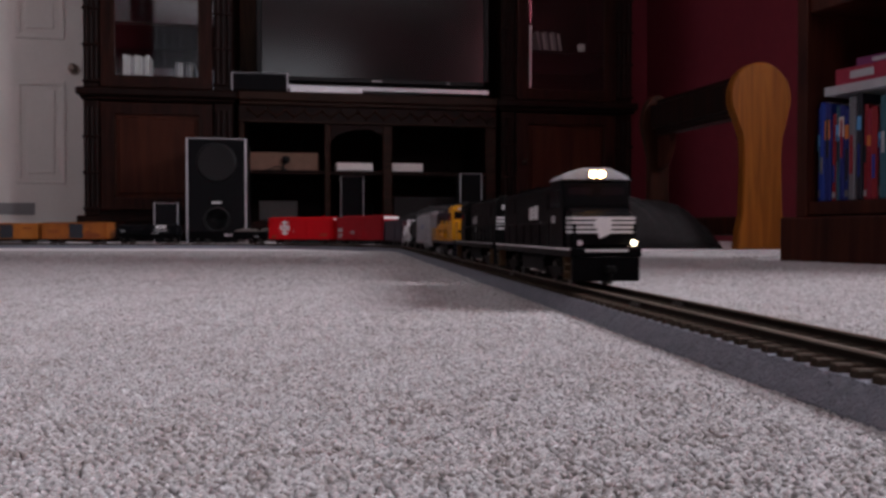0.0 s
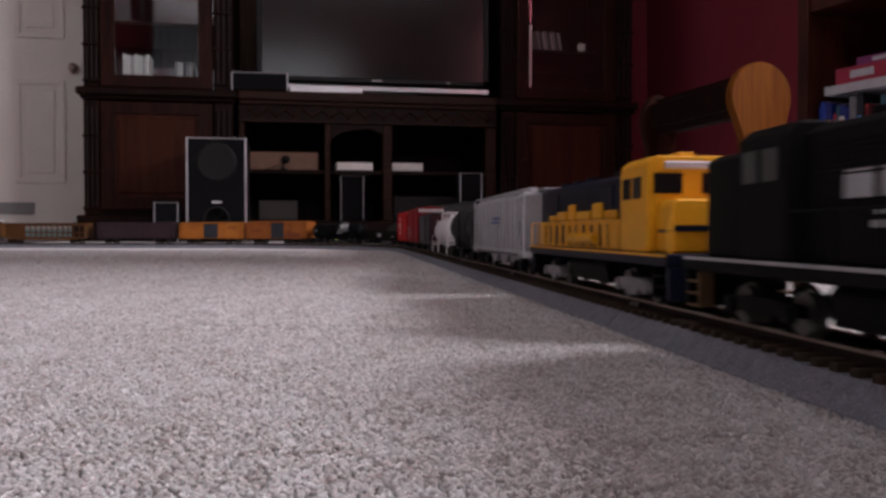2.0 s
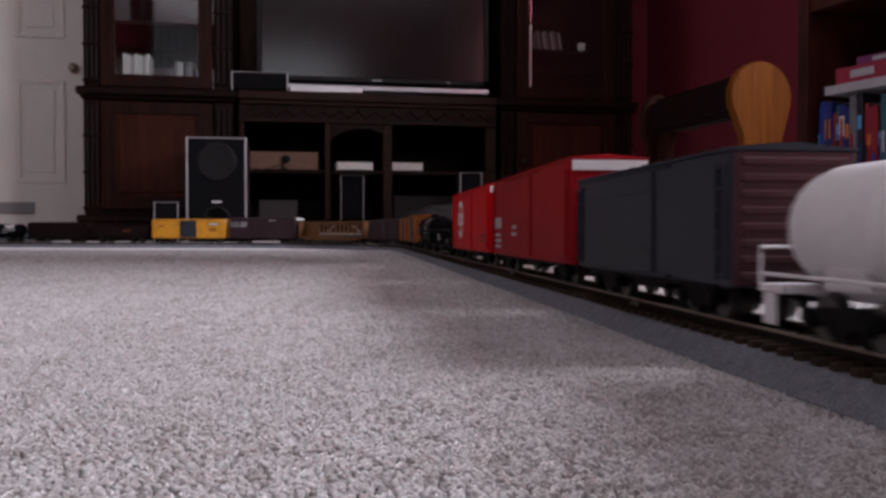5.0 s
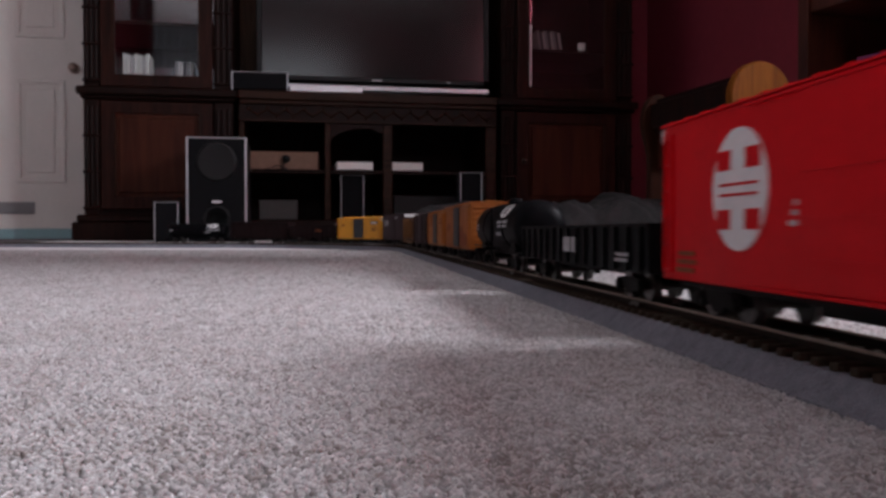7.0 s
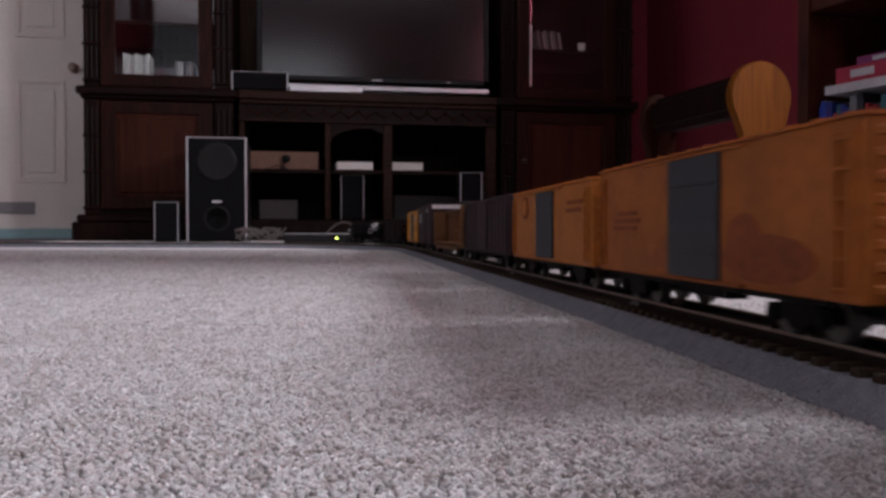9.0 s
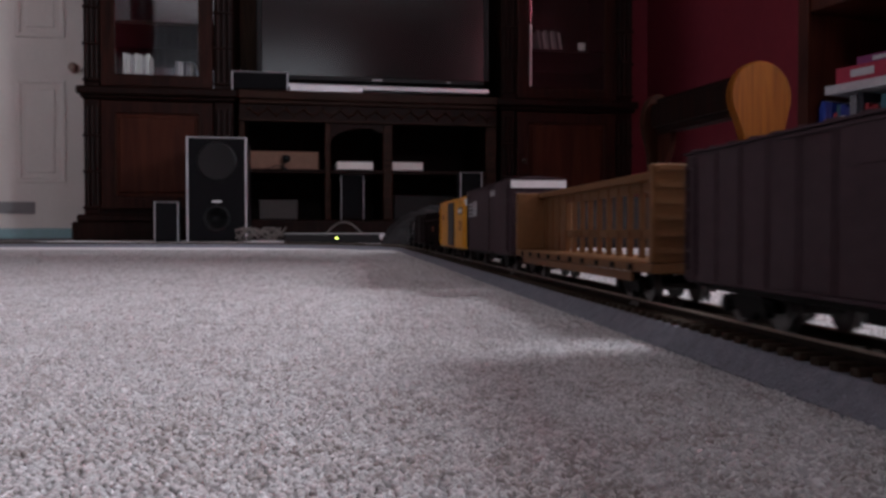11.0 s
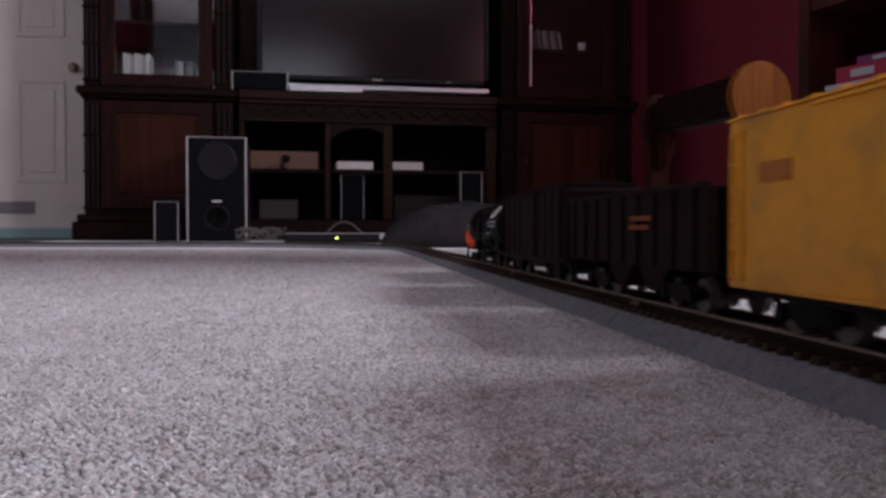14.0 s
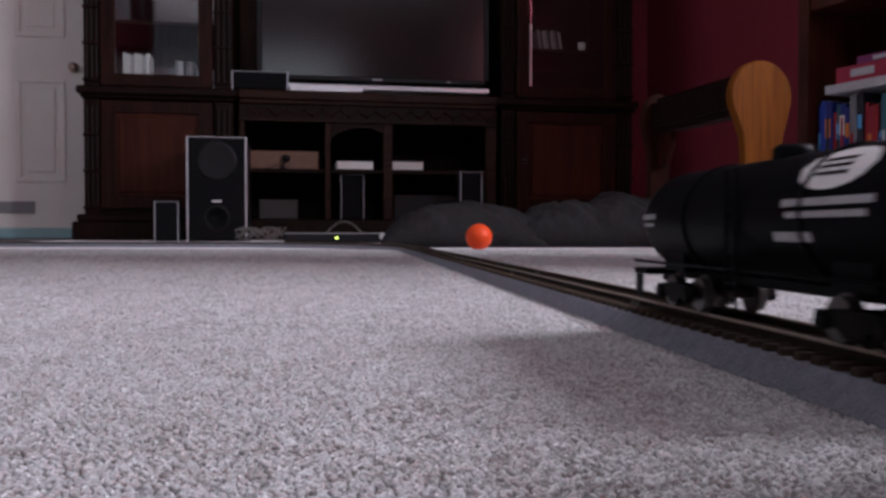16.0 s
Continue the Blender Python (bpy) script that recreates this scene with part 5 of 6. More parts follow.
def covered_hopper(p0, p1):
    t, L = vehicle("covered_hopper", p0, p1, "light grey model covered hopper car", "hopper car")
    f, hw = L / 2, 0.0178
    side = [(-0.0125, 0.0105), (-hw, 0.0140), (-hw, 0.0460), (-0.0145, 0.0488), (0.0145, 0.0488), (hw, 0.0460), (hw, 0.0140), (0.0125, 0.0105)]
    part("body", P(side, -f + 0.014, f - 0.014, bev=0.0004), HOPGREY, t)
    for e in (1, -1):
        x = e * (f - 0.0138)
        part("slope_sheet", P([(x, 0.0460), (x, 0.0150), (x - e * 0.0001, 0.0149), (e * (f - 0.0005), 0.0460)], -hw + 0.0015, hw - 0.0015, "y"), HOPGREY, t)
        part("end_platform", B((min(e * (f - 0.014), e * f), max(e * (f - 0.014), e * f), -hw, hw, 0.0105, 0.0135), bev=0.0003), HOPGREY, t)
        for s in (1, -1):
            part("corner_post", B((min(e * (f - 0.0015), e * f), max(e * (f - 0.0015), e * f), min(s * (hw - 0.0012), s * hw), max(s * (hw - 0.0012), s * hw), 0.0135, 0.0485)), HOPGREY, t)
            bm = B(*[(e * q - 0.0005, e * q + 0.0005, min(s * (hw - 0.0007), s * (hw - 0.0001)), max(s * (hw - 0.0007), s * (hw - 0.0001)), 0.0150, 0.0465) for q in (f - 0.0125, f - 0.0020)])
            for i in range(8):
                box(bm, min(e * (f - 0.013), e * (f - 0.0015)), max(e * (f - 0.013), e * (f - 0.0015)), min(s * (hw - 0.0006), s * hw), max(s * (hw - 0.0006), s * hw), 0.016 + i * 0.004, 0.0172 + i * 0.004)
            part("ladder", bm, GREY_AND_LIT_ROOF, t)
    part("roof_walk", B((-f, f, -0.0048, 0.0048, 0.0502, 0.0508), (-f, f, -hw + 0.001, -0.0125, 0.0495, 0.0501), (-f, f, 0.0125, hw - 0.001, 0.0495, 0.0501)), HOPGREY, t)
    for i in range(9):
        x = -f + 0.02 + i * (L - 0.04) / 8
        part("roof_hatch", B((x - 0.0055, x + 0.0055, -0.0105, -0.0058, 0.0488, 0.0515), (x - 0.0055, x + 0.0055, 0.0058, 0.0105, 0.0488, 0.0515), bev=0.0005), HOPGREY, t)
    for i in range(3):
        x = (i - 1) * (L - 0.07) / 3
        part("discharge_bay", P([(x - 0.020, 0.0135), (x - 0.006, 0.0050), (x + 0.006, 0.0050), (x + 0.020, 0.0135)], -0.0115, 0.0115, "y", bev=0.0004), HOPGREY, t)
    for s in (1, -1):
        for i in range(13):
            x = -f + 0.016 + i * (L - 0.032) / 12
            plate(t, "side_rib", x - 0.0005, x + 0.0005, 0.0145, 0.0455, hw, s, HOPGREY, "", 0.0008)
        text_bars(t, -0.006, 0.022, 0.0300, 0.0355, 2, hw + 0.0008, s, BLUEMARK, "blue_lettering")
        text_bars(t, -f + 0.022, -f + 0.036, 0.0200, 0.0270, 3, hw + 0.0008, s, MARK_DIM)
        plate(t, "side_sill", -f + 0.002, f - 0.002, 0.0130, 0.0150, hw, s, HOPGREY, "", 0.0012)


def tank_car(name, p0, p1, label, body, radius, zc, marks=None, platform=False, dome=True, band=None, half=0.0):
    t, L = vehicle(name, p0, p1, label, "tank car")
    f = L / 2
    e = f - 0.004
    prof = [(-e, 0.001), (-e + 0.0008, radius * 0.45), (-e + 0.0028, radius * 0.75), (-e + 0.0065, radius * 0.94), (-e + 0.011, radius)]
    prof = prof + [(-a, r) for a, r in prof[::-1]]
    part("tank", lathe(prof, 36, "x", (0, 0, zc)), body, t, "", True)
    part("underframe", B((-f, f, -0.0045, 0.0045, 0.0095, 0.0125), (-f, -f + 0.012, -0.0155, 0.0155, 0.0105, 0.0125), (f - 0.012, f, -0.0155, 0.0155, 0.0105, 0.0125), bev=0.0003), body, t)
    for s in (1, -1):
        part("saddle", P([(s * (f - 0.038), 0.0125), (s * (f - 0.022), 0.0125), (s * (f - 0.023), zc - radius * 0.55), (s * (f - 0.037), zc - radius * 0.55)], -radius * 0.8, radius * 0.8, "y"), body, t)
        part("tank_band", lathe([(s * f * 0.42 - 0.0007, radius + 0.0003), (s * f * 0.42 - 0.0007, radius + 0.0007), (s * f * 0.42 + 0.0007, radius + 0.0007), (s * f * 0.42 + 0.0007, radius + 0.0003)], 36, "x", (0, 0, zc)), band or body, t, "", True)
        bm = bmesh.new() if not platform else tube([(s * (f - 0.001), -0.0155, 0.0125), (s * (f - 0.001), -0.0155, 0.0215), (s * (f - 0.001), 0.0155, 0.0215), (s * (f - 0.001), 0.0155, 0.0125)], 0.0005)
        if platform:
            part("end_rail", bm, body, t)
        else:
            bm.free()
        part("side_rail", tube([(-f + 0.003, s * 0.0162, 0.0150), (f - 0.003, s * 0.0162, 0.0150)], 0.0005), body, t)
        part("ladder", B((-0.0032, -0.0026, min(s * 0.0166, s * 0.0174), max(s * 0.0166, s * 0.0174), 0.004, zc + radius * 0.8), (0.0026, 0.0032, min(s * 0.0166, s * 0.0174), max(s * 0.0166, s * 0.0174), 0.004, zc + radius * 0.8), *[(-0.0026, 0.0026, min(s * 0.0168, s * 0.0173), max(s * 0.0168, s * 0.0173), 0.007 + i * 0.004, 0.0076 + i * 0.004) for i in range(8)]), body, t)
        part("brake_hose_step", B((s * (f - 0.0065) - 0.0025, s * (f - 0.0065) + 0.0025, -0.0163, -0.0155, 0.003, 0.0105)), body, t)
    if dome:
        part("dome", lathe([(zc + radius - 0.002, 0.0052), (zc + radius + 0.0020, 0.0052), (zc + radius + 0.0032, 0.0040), (zc + radius + 0.0035, 0.001)], 20, "z"), body, t, "", True)
    if platform:
        z = zc + radius - 0.004
        bm = bmesh.new()
        pts = [(-0.021, -0.0100), (0.020, -0.0100), (0.020, 0.0100), (-0.021, 0.0100)]
        for (ax, ay), (bx, by) in zip(pts, pts[1:] + pts[:1]):
            for zz in (z + 0.0020, z + 0.0095):
                cyl(bm, (ax, ay, zz), (bx, by, zz), 0.0007, seg=6)
            cyl(bm, (ax, ay, z - 0.004), (ax, ay, z + 0.0095), 0.0008, seg=6)
            cyl(bm, ((ax + bx) / 2, (ay + by) / 2, z), ((ax + bx) / 2, (ay + by) / 2, z + 0.0095), 0.0006, seg=6)
        part("dome_platform", bm, body, t, "railed white platform")
    return t, L


def gondola(p0, p1):
    t, L = vehicle("gondola", p0, p1, "black model gondola car with a ribbed side", "gondola car")
    f, hw, z0, z1 = L / 2, 0.0175, 0.0110, 0.0270
    part("floor", B((-f + 0.001, f - 0.001, -hw + 0.001, hw - 0.001, z0, z0 + 0.0015)), NS_BLACK, t)
    for s in (1, -1):
        part("side_wall", B((-f, f, min(s * (hw - 0.001), s * hw), max(s * (hw - 0.001), s * hw), z0, z1), (-f, f, min(s * (hw - 0.0012), s * (hw + 0.0006)), max(s * (hw - 0.0012), s * (hw + 0.0006)), z1, z1 + 0.0012)), NS_BLACK, t)
        part("end_wall", B((min(s * (f - 0.001), s * f), max(s * (f - 0.001), s * f), -hw + 0.001, hw - 0.001, z0, z1 + 0.0012)), NS_BLACK, t)
        for i in range(15):
            x = -f + 0.006 + i * (L - 0.012) / 14
            plate(t, "side_rib", x - 0.0008, x + 0.0008, z0 + 0.0005, z1 - 0.0001, hw, s, NS_BLACK, "", 0.0011)
        plate(t, "lettering", -0.004, 0.006, 0.0165, 0.0230, hw + 0.0011, s, MARK_DIM)
        plate(t, "lettering", 0.009, 0.014, 0.0165, 0.0230, hw + 0.0011, s, MARK_DIM)
        text_bars(t, f - 0.03, f - 0.016, 0.014, 0.018, 2, hw + 0.0011, s, MARK_DIM)
    part("underframe", B((-f + 0.004, f - 0.004, -0.005, 0.005, 0.0082, 0.0109), (-0.03, 0.03, -0.0125, -0.009, 0.0092, 0.0109)), STEEL, t)


def centre_beam(p0, p1):
    t, L = vehicle("centre_beam_flatcar", p0, p1, "tan model centre-beam flatcar with end bulkheads", "flatcar")
    f, hw, z0, z1 = L / 2, 0.0165, 0.0110, 0.0480
    part("deck", B((-f, f, -hw, hw, z0, z0 + 0.0035), bev=0.0004), TAN, t)
    part("side_sill", B((-f + 0.02, f - 0.02, -hw, -hw + 0.001, z0 - 0.0035, z0 - 0.0002), (-f + 0.02, f - 0.02, hw - 0.001, hw, z0 - 0.0035, z0 - 0.0002)), TAN, t)
    for s in (1, -1):
        b = part("bulkhead", B((min(s * (f - 0.004), s * f), max(s * (f - 0.004), s * f), -hw, hw, z0 + 0.0036, z1), bev=0.0005), TAN, t)
        for i in range(6):
            z = z0 + 0.007 + i * 0.0055
            part("bulkhead_rib", B((min(s * f, s * (f + 0.0009)), max(s * f, s * (f + 0.0009)), -hw * 0.9, hw * 0.9, z, z + 0.0018)), TAN, b)
    part("top_beam", B((-f + 0.004, f - 0.004, -0.0038, 0.0038, z1 - 0.0032, z1), bev=0.0004), TAN, t)
    n = 15
    for i in range(n):
        x = -f + 0.012 + i * (L - 0.024) / (n - 1)
        part("post", B((x - 0.0012, x + 0.0012, -0.0011, 0.0011, z0 + 0.0036, z1 - 0.0033)), TAN, t)
    # upper web with openings, low openings left free above the deck
    part("web", B((-f + 0.0045, -f + 0.052, -0.0006, 0.0006, z0 + 0.0036, z1 - 0.0033), (-f + 0.0525, f - 0.0045, -0.0006, 0.0006, z0 + 0.0115, z0 + 0.0150), (-f + 0.0525, f - 0.0045, -0.0006, 0.0006, z1 - 0.0075, z1 - 0.0033)), TAN, t, "thin tan web")
    for s in (1, -1):
        for i in range(10):
            x = -f + 0.02 + i * (L - 0.04) / 9
            plate(t, "winch", x - 0.0015, x + 0.0015, z0 + 0.0006, z0 + 0.0028, hw, s, STEEL, "", 0.0008)


def open_hopper(p0, p1):
    t, L = vehicle("open_hopper", p0, p1, "dark oxide model open hopper car with ribbed sides", "hopper car")
    f, hw, z0, z1 = L / 2, 0.0176, 0.0135, 0.0380
    for s in (1, -1):
        part("side_wall", B((-f, f, min(s * (hw - 0.001), s * hw), max(s * (hw - 0.001), s * hw), z0, z1), (-f, f, min(s * (hw - 0.0012), s * (hw + 0.0008)), max(s * (hw - 0.0012), s * (hw + 0.0008)), z1, z1 + 0.0014)), OXIDE_DARK, t)
        for i in range(9):
            x = -f + 0.008 + i * (L - 0.016) / 8
            plate(t, "side_rib", x - 0.0009, x + 0.0009, z0 + 0.0005, z1 - 0.0001, hw, s, OXIDE_DARK, "", 0.0012)
        part("slope_sheet", P([(s * (f - 0.001), z1), (s * (f - 0.034), 0.0105), (s * (f - 0.036), 0.0105), (s * (f - 0.003), z1)], -hw + 0.001, hw - 0.001, "y"), OXIDE_DARK, t)
        part("end_post", B((min(s * f, s * (f - 0.002)), max(s * f, s * (f - 0.002)), -hw + 0.001, -hw + 0.003, 0.0135, z1), (min(s * f, s * (f - 0.002)), max(s * f, s * (f - 0.002)), hw - 0.003, hw - 0.001, 0.0135, z1)), OXIDE_DARK, t)
        text_bars(t, 0.01, 0.03, 0.025, 0.031, 2, hw + 0.0012, s, RUSTSTAIN)
    for i in (-1, 1):
        part("hopper_bay", P([(i * 0.017 - 0.015, z0), (i * 0.017 - 0.004, 0.0045), (i * 0.017 + 0.004, 0.0045), (i * 0.017 + 0.015, z0)], -0.013, 0.013, "y", bev=0.0004), OXIDE_DARK, t)
    part("coal_load", B((-f + 0.012, f - 0.012, -hw + 0.0012, hw - 0.0012, z0 + 0.012, z1 - 0.002), bev=0.002), STEEL, t)
    part("underframe", B((-f, f, -0.0045, 0.0045, 0.0095, 0.0125)), OXIDE_DARK, t)


black_engine_lead(0.000, 0.193)
black_engine_second(0.195, 0.396)
yellow_engine(0.398, 0.600)
covered_hopper(0.602, 0.787)
tank_car("tank_car", 0.788, 0.956, "dusty black model tank car", TANKGREY, 0.0165, 0.0300, dome=False)
tank_car("tank_car", 0.957, 1.112, "white model tank car with a railed platform", TANKWHITE, 0.0147, 0.0262, platform=True)
boxcar("boxcar", 1.113, 1.264, "navy model boxcar with a maroon ribbed end", NAVY, 0.0490, end=MAROON)
car_r, _ = boxcar("boxcar", 1.265, 1.467, "dull red high model boxcar with white lettering", RED_DULL, 0.0603, white_top=True)
t, L = boxcar("boxcar", 1.472, 1.674, "bright red high model boxcar with a white round emblem", RED, 0.0603, white_top=True)
tred = t
gondola(1.676, 1.880)
tank_b, _ = tank_car("tank_car", 1.888, 2.064, "glossy black model tank car with a white round emblem", TANKBLACK, 0.0165, 0.0285)
car_a, _ = boxcar("boxcar", 2.067, 2.242, "grimy orange model boxcar with a slate door", AMBER_DEEP, 0.0505, door=SLATE, ribs=0, door_at=0.0045)
car_b, _ = boxcar("boxcar", 2.244, 2.410, "orange model boxcar with a slate door", AMBER, 0.0490, door=SLATE)
boxcar("boxcar", 2.412, 2.612, "dark oxide brown model boxcar", OXIDE, 0.0500, ribs=14)
centre_beam(2.630, 2.858)
t, L = boxcar("boxcar", 2.861, 3.046, "oxide brown high model boxcar with white lettering", OXIDE, 0.0595, white_top=True)
for s in (1, -1):
    for i in range(4):
        plate(t, "stripe_mark", -0.088, -0.058 - 0.002 * (i % 2), 0.0370 + i * 0.0030, 0.0385 + i * 0.0030, 0.0172, s, MARK_DIM, "worn white stripes")
    for a in (-0.0570, -0.0485):
        part("emblem_block", P([(a, 0.0372), (a + 0.0072, 0.0372), (a + 0.0090, 0.0486), (a + 0.0018, 0.0486)], s * 0.0172, s * 0.0176, "y"), MARK_DIM, t, "worn white slanted block")
    for x in (0.020, 0.030):
        plate(t, "lettering", x, x + 0.006, 0.0495, 0.0535, 0.0172, s, MARK_DIM)
t, L = boxcar("boxcar", 3.050, 3.236, "yellow model boxcar with a slate door", RAILYELLOW, 0.0560, door=SLATE, door_w=0.040)
for s in (1, -1):
    text_bars(t, 0.050, 0.070, 0.0260, 0.0345, 4, 0.0172, s, RUSTSTAIN)
    plate(t, "sign_plate", 0.048, 0.075, 0.0405, 0.0465, 0.0172, s, SLATE)
    plate(t, "sign_letters", 0.051, 0.072, 0.0418, 0.0452, 0.0176, s, MARK)
    plate(t, "worn_mark", -0.072, -0.058, 0.0370, 0.0420, 0.0172, s, AMBER)
    plate(t, "corner_patch", 0.0830, 0.0842, 0.0480, 0.0530, 0.0172, s, MARK)
part("end_patch", B((L / 2 + 0.0012, L / 2 + 0.0016, -0.0172, -0.0090, 0.0475, 0.0530)), MARK, t)
open_hopper(3.238, 3.386)
boxcar("boxcar", 3.388, 3.546, "dark brown weathered model boxcar", OXIDE_DARK, 0.0490, ribs=10)
tank_c, _ = tank_car("tank_car", 3.549, 3.711, "black model tank car with a white emblem, last in train", TANKBLACK, 0.0165, 0.0285)

def shell_patch(t, name, x0, x1, a0, a1, radius, zc, s, material, oval=False, label=""):
    """A painted patch on a tank shell between two heights of arc, in degrees above the middle."""
    bm = bmesh.new()
    n, k = 14, 8
    for layer in (0,):
        g = []
        for i in range(n + 1):
            u = -1 + 2 * i / n
            w = math.sqrt(max(0.0, 1 - u * u)) if oval else 1.0
            row = []
            for j in range(k + 1):
                a = radians((a0 + a1) / 2 + (a1 - a0) / 2 * w * (-1 + 2 * j / k))
                row.append(bm.verts.new(((x0 + x1) / 2 + (x1 - x0) / 2 * u, s * radius * math.cos(a), zc + radius * math.sin(a))))
            g.append(row)
        for i in range(n):
            for j in range(k):
                bm.faces.new((g[i][j], g[i + 1][j], g[i + 1][j + 1], g[i][j + 1]))
    bmesh.ops.remove_doubles(bm, verts=bm.verts[:], dist=1e-6)
    return part(name, bm, material, t, label, True)


for tk, ex in ((tank_b, 0.033), (tank_c, 0.040)):
    for s in (1, -1):
        rr, zc = 0.0168, 0.0285
        em = shell_patch(tk, "emblem", ex - 0.0135, ex + 0.0135, 20, 62, rr, zc, s, MARK, True, "white oval emblem")
        for i in range(3):
            shell_patch(em, "emblem_bar", ex - 0.006, ex + 0.006, 32 + i * 7, 35 + i * 7, rr + 0.0002, zc, s, TANKBLACK)
        shell_patch(tk, "lettering", ex - 0.016, ex + 0.018, 8, 14, rr, zc, s, MARK_DIM)
        shell_patch(tk, "lettering", ex - 0.014, ex + 0.016, -1, 4, rr, zc, s, MARK_DIM)
        shell_patch(tk, "lettering", ex - 0.020, ex - 0.004, -20, -12, rr, zc, s, MARK_DIM)
        shell_patch(tk, "lettering", -0.064, -0.054, 2, 8, rr, zc, s, MARK_DIM)
        shell_patch(tk, "lettering", -0.063, -0.055, -6, -2, rr, zc, s, MARK_DIM)
for s in (1, -1):
    em = disc_plate(tred, "emblem", -0.046, 0.0362, 0.0145, 0.0160, 0.0172, s, MARK, label="white round emblem with red notches")
    for sx in (1, -1):
        for sz in (1, -1):
            plate(em, "notch", -0.046 + sx * 0.0078 - 0.0036, -0.046 + sx * 0.0078 + 0.0036, 0.0362 + sz * 0.0078 - 0.0026, 0.0362 + sz * 0.0078 + 0.0026, 0.0177, s, RED)
    for i in range(2):
        plate(em, "band", -0.056, -0.036, 0.0345 + i * 0.0027, 0.0352 + i * 0.0027, 0.0177, s, RED)
    text_bars(tred, -0.086, -0.072, 0.0125, 0.0200, 3, 0.0172, s, RUSTSTAIN)
    text_bars(tred, -0.022, -0.008, 0.0260, 0.0330, 3, 0.0172, s, MARK_DIM)
    text_bars(tred, 0.058, 0.080, 0.0170, 0.0240, 2, 0.0172, s, RUSTSTAIN)

for s in (1, -1):
    disc_plate(car_a, "rust_patch", 0.045, 0.0185, 0.022, 0.006, 0.0172, s, RUSTSTAIN, proud=0.0003)
    disc_plate(car_a, "rust_patch", 0.034, 0.0230, 0.009, 0.007, 0.0172, s, RUSTSTAIN, proud=0.0002)
    text_bars(car_a, -0.066, -0.040, 0.0250, 0.0330, 3, 0.0172, s, RUSTSTAIN)
    disc_plate(car_b, "round_mark", -0.046, 0.0385, 0.0085, 0.0065, 0.0172, s, RUSTSTAIN)
    disc_plate(car_b, "round_mark", -0.046, 0.0385, 0.0060, 0.0045, 0.0175, s, AMBER)
    text_bars(car_b, 0.040, 0.066, 0.0330, 0.0400, 2, 0.0172, s, RUSTSTAIN)
    plate(car_r, "lettering_block", -0.0905, -0.0690, 0.0275, 0.0345, 0.0172, s, MARK_DIM)
    text_bars(car_r, -0.0920, -0.0680, 0.0140, 0.0250, 3, 0.0172, s, MARK_DIM)
    text_bars(car_r, -0.0350, -0.0150, 0.0220, 0.0300, 2, 0.0172, s, MARK_DIM)

# ---- track sections and carpet tufts, last ----
q = -4.272
while q < 6.0:
    track_section(q, q + 0.229, 0.07 < q + 0.01 and q < 1.35)
    q += 0.229


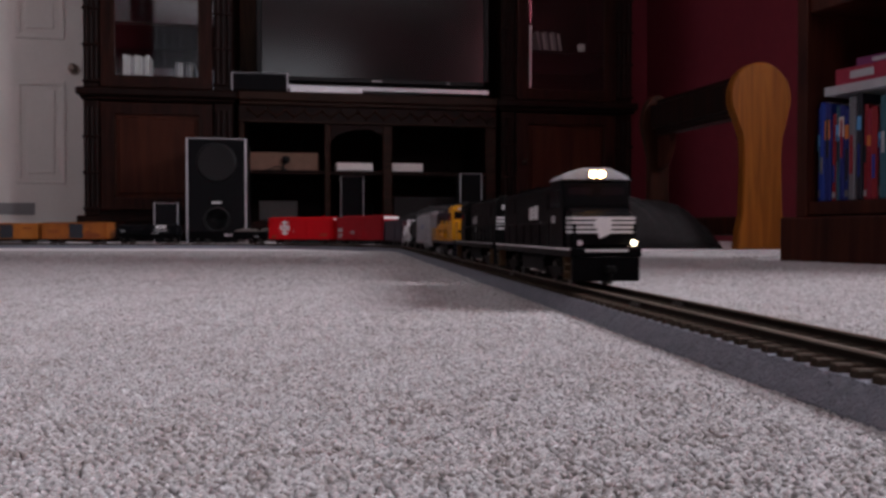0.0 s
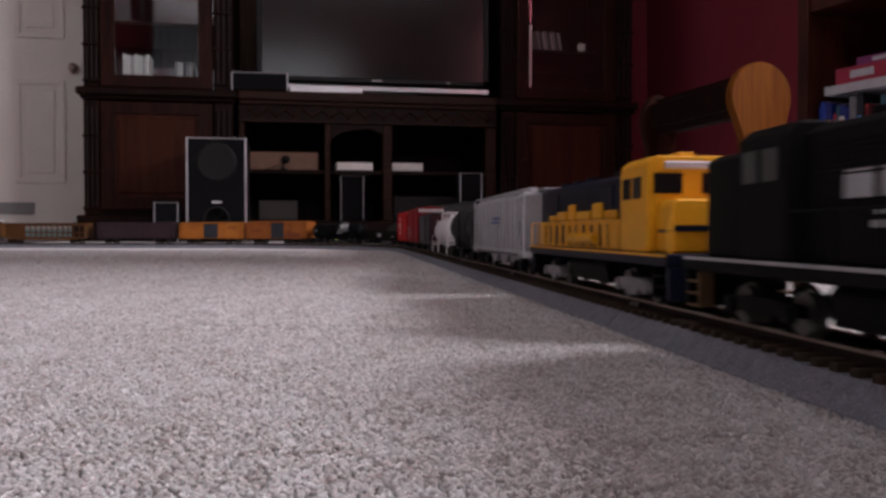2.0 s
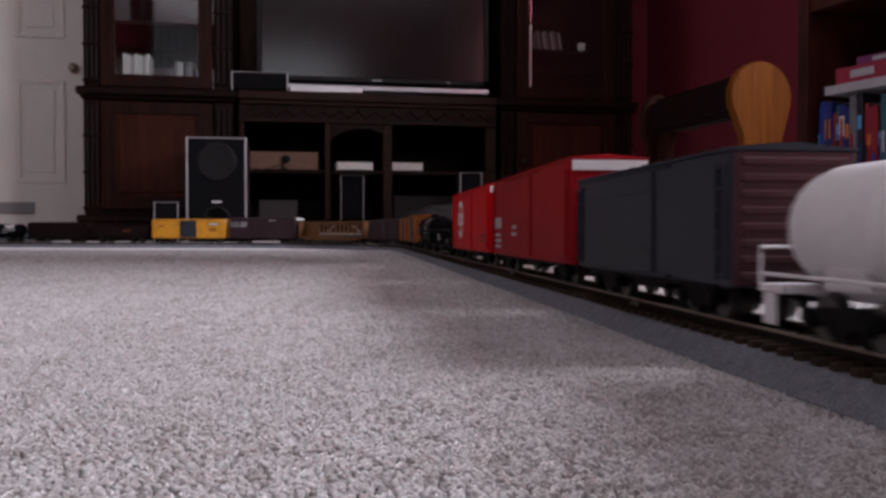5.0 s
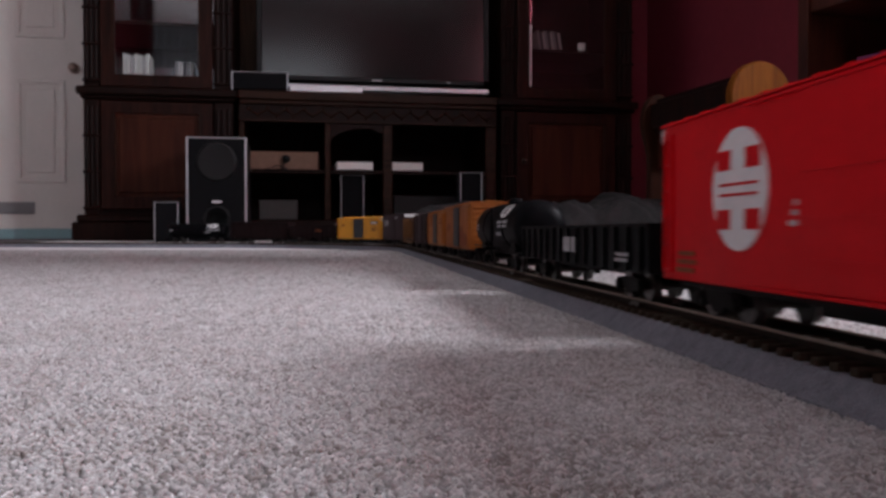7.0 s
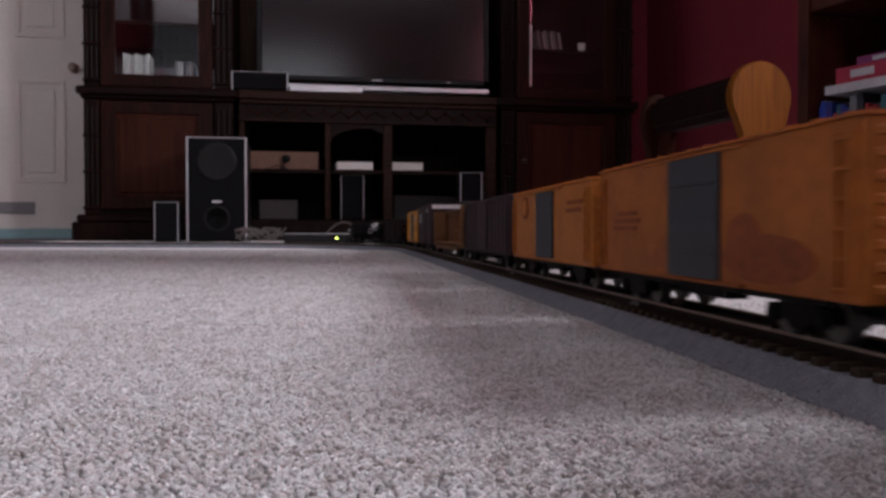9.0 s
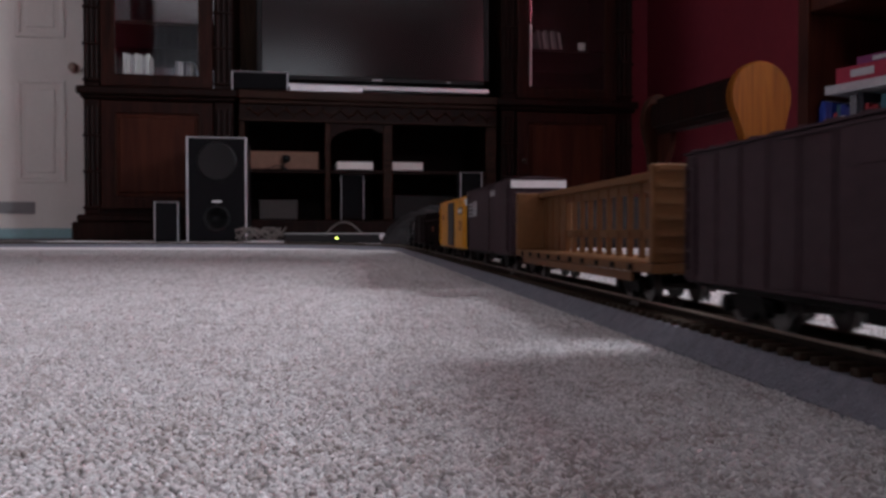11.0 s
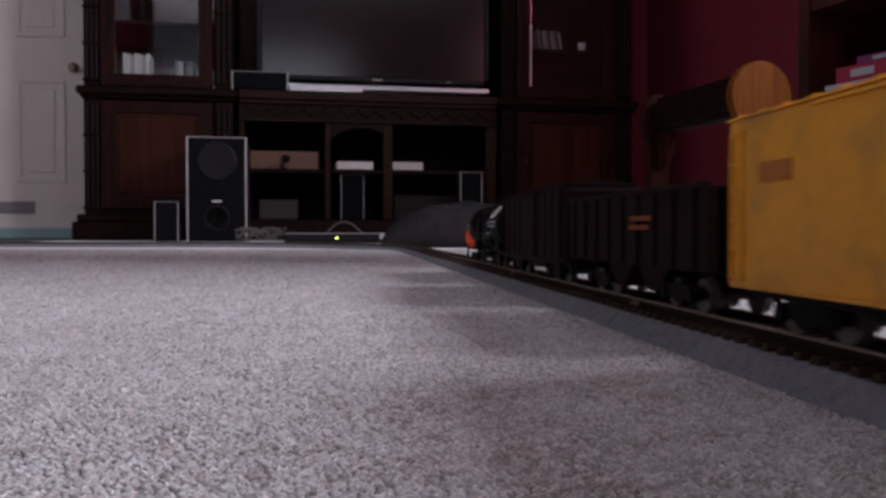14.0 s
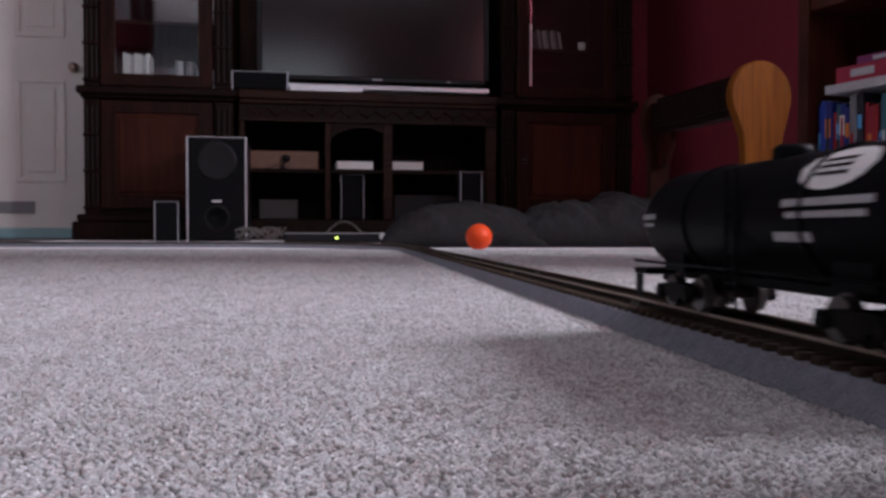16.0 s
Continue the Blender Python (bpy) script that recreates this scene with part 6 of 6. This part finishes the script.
def tufts(name, label, y0, y1, pitch, height):
    """Pile of the carpet near the camera: many small leaning tufts in one mesh, clear of the track."""
    rng = np.random.default_rng(7)
    verts, faces = [], []
    y = y0
    ang = np.arange(3) * math.pi * 2 / 3
    while y < y1:
        x = -0.57 * y - 0.06
        while x < 0.57 * y + 0.06:
            px, py = x + rng.uniform(-0.45, 0.45) * pitch, y + rng.uniform(-0.45, 0.45) * pitch
            x += pitch
            off = (px - TRACK_X0 - TRACK_K * py)
            if abs(off) < 0.0208 or (px > 0.42 - 0.464 * (py - 1.035) and py < 1.2 and px > 0.41):
                continue
            r = pitch * rng.uniform(0.70, 1.1)
            h = height * rng.uniform(0.84, 1.0)
            lx, ly = rng.uniform(-0.9, 0.9, 2) * max(pitch, 0.0014)
            a = ang + rng.uniform(0, 6)
            k = len(verts)
            for up, wide, lean in ((-0.12, 0.9, 0.0), (0.74, 0.92, 0.55)):
                verts += [(px + lx * lean + r * wide * math.cos(i), py + ly * lean + r * wide * math.sin(i), -0.002 + h * up) for i in a]
            verts.append((px + lx, py + ly, -0.002 + h))
            for i in range(3):
                j = (i + 1) % 3
                faces.append((k + i, k + j, k + 3 + j, k + 3 + i))
                faces.append((k + 3 + i, k + 3 + j, k + 6))
        y += pitch * 0.9
    me = bpy.data.meshes.new(name)
    me.from_pydata(verts, [], faces)
    me.polygons.foreach_set("use_smooth", [True] * len(me.polygons))
    me.materials.append(TUFT)
    return tagged(new(name, me), label, "carpet pile", kind="stuff")


tufts("carpet_pile", "short beige-grey carpet tufts", 0.085, 0.30, 0.00105, 0.0021)
tufts("carpet_pile", "short beige-grey carpet tufts a little farther off", 0.30, 0.55, 0.0018, 0.0024)
tufts("carpet_pile", "short beige-grey carpet tufts farther off", 0.55, 0.95, 0.0030, 0.0025)
tufts("carpet_pile", "short beige-grey carpet tufts by the curve", 0.95, 1.60, 0.0052, 0.0026)


def motions():
    """Every vehicle runs along the track; its trucks swivel with the rails."""
    times = [i * 0.25 for i in range(65)]
    for ob, trucks, mid in TRAIN:
        rows, swivel = [], [[] for _ in trucks]
        for t in times:
            q = (mid - travel(t) + START) * 1.007
            reach = trucks[0][1]
            fx, fy, fa = along(q - reach)
            bx, by, ba = along(q + reach)
            a = math.atan2(fy - by, fx - bx)
            rows.append((t, Matrix.Translation(((fx + bx) / 2, (fy + by) / 2, RAIL_TOP)) @ Matrix.Rotation(a, 4, "Z")))
            for k, (truck, x) in enumerate(trucks):
                d = (fa if k == 0 else ba) - a
                swivel[k].append((t, Matrix.Translation((x, 0, 0)) @ Matrix.Rotation(d, 4, "Z")))
        walk(ob, rows)
        for k, (truck, x) in enumerate(trucks):
            walk(truck, swivel[k][::2] if len(swivel[k]) % 2 else swivel[k])


motions()
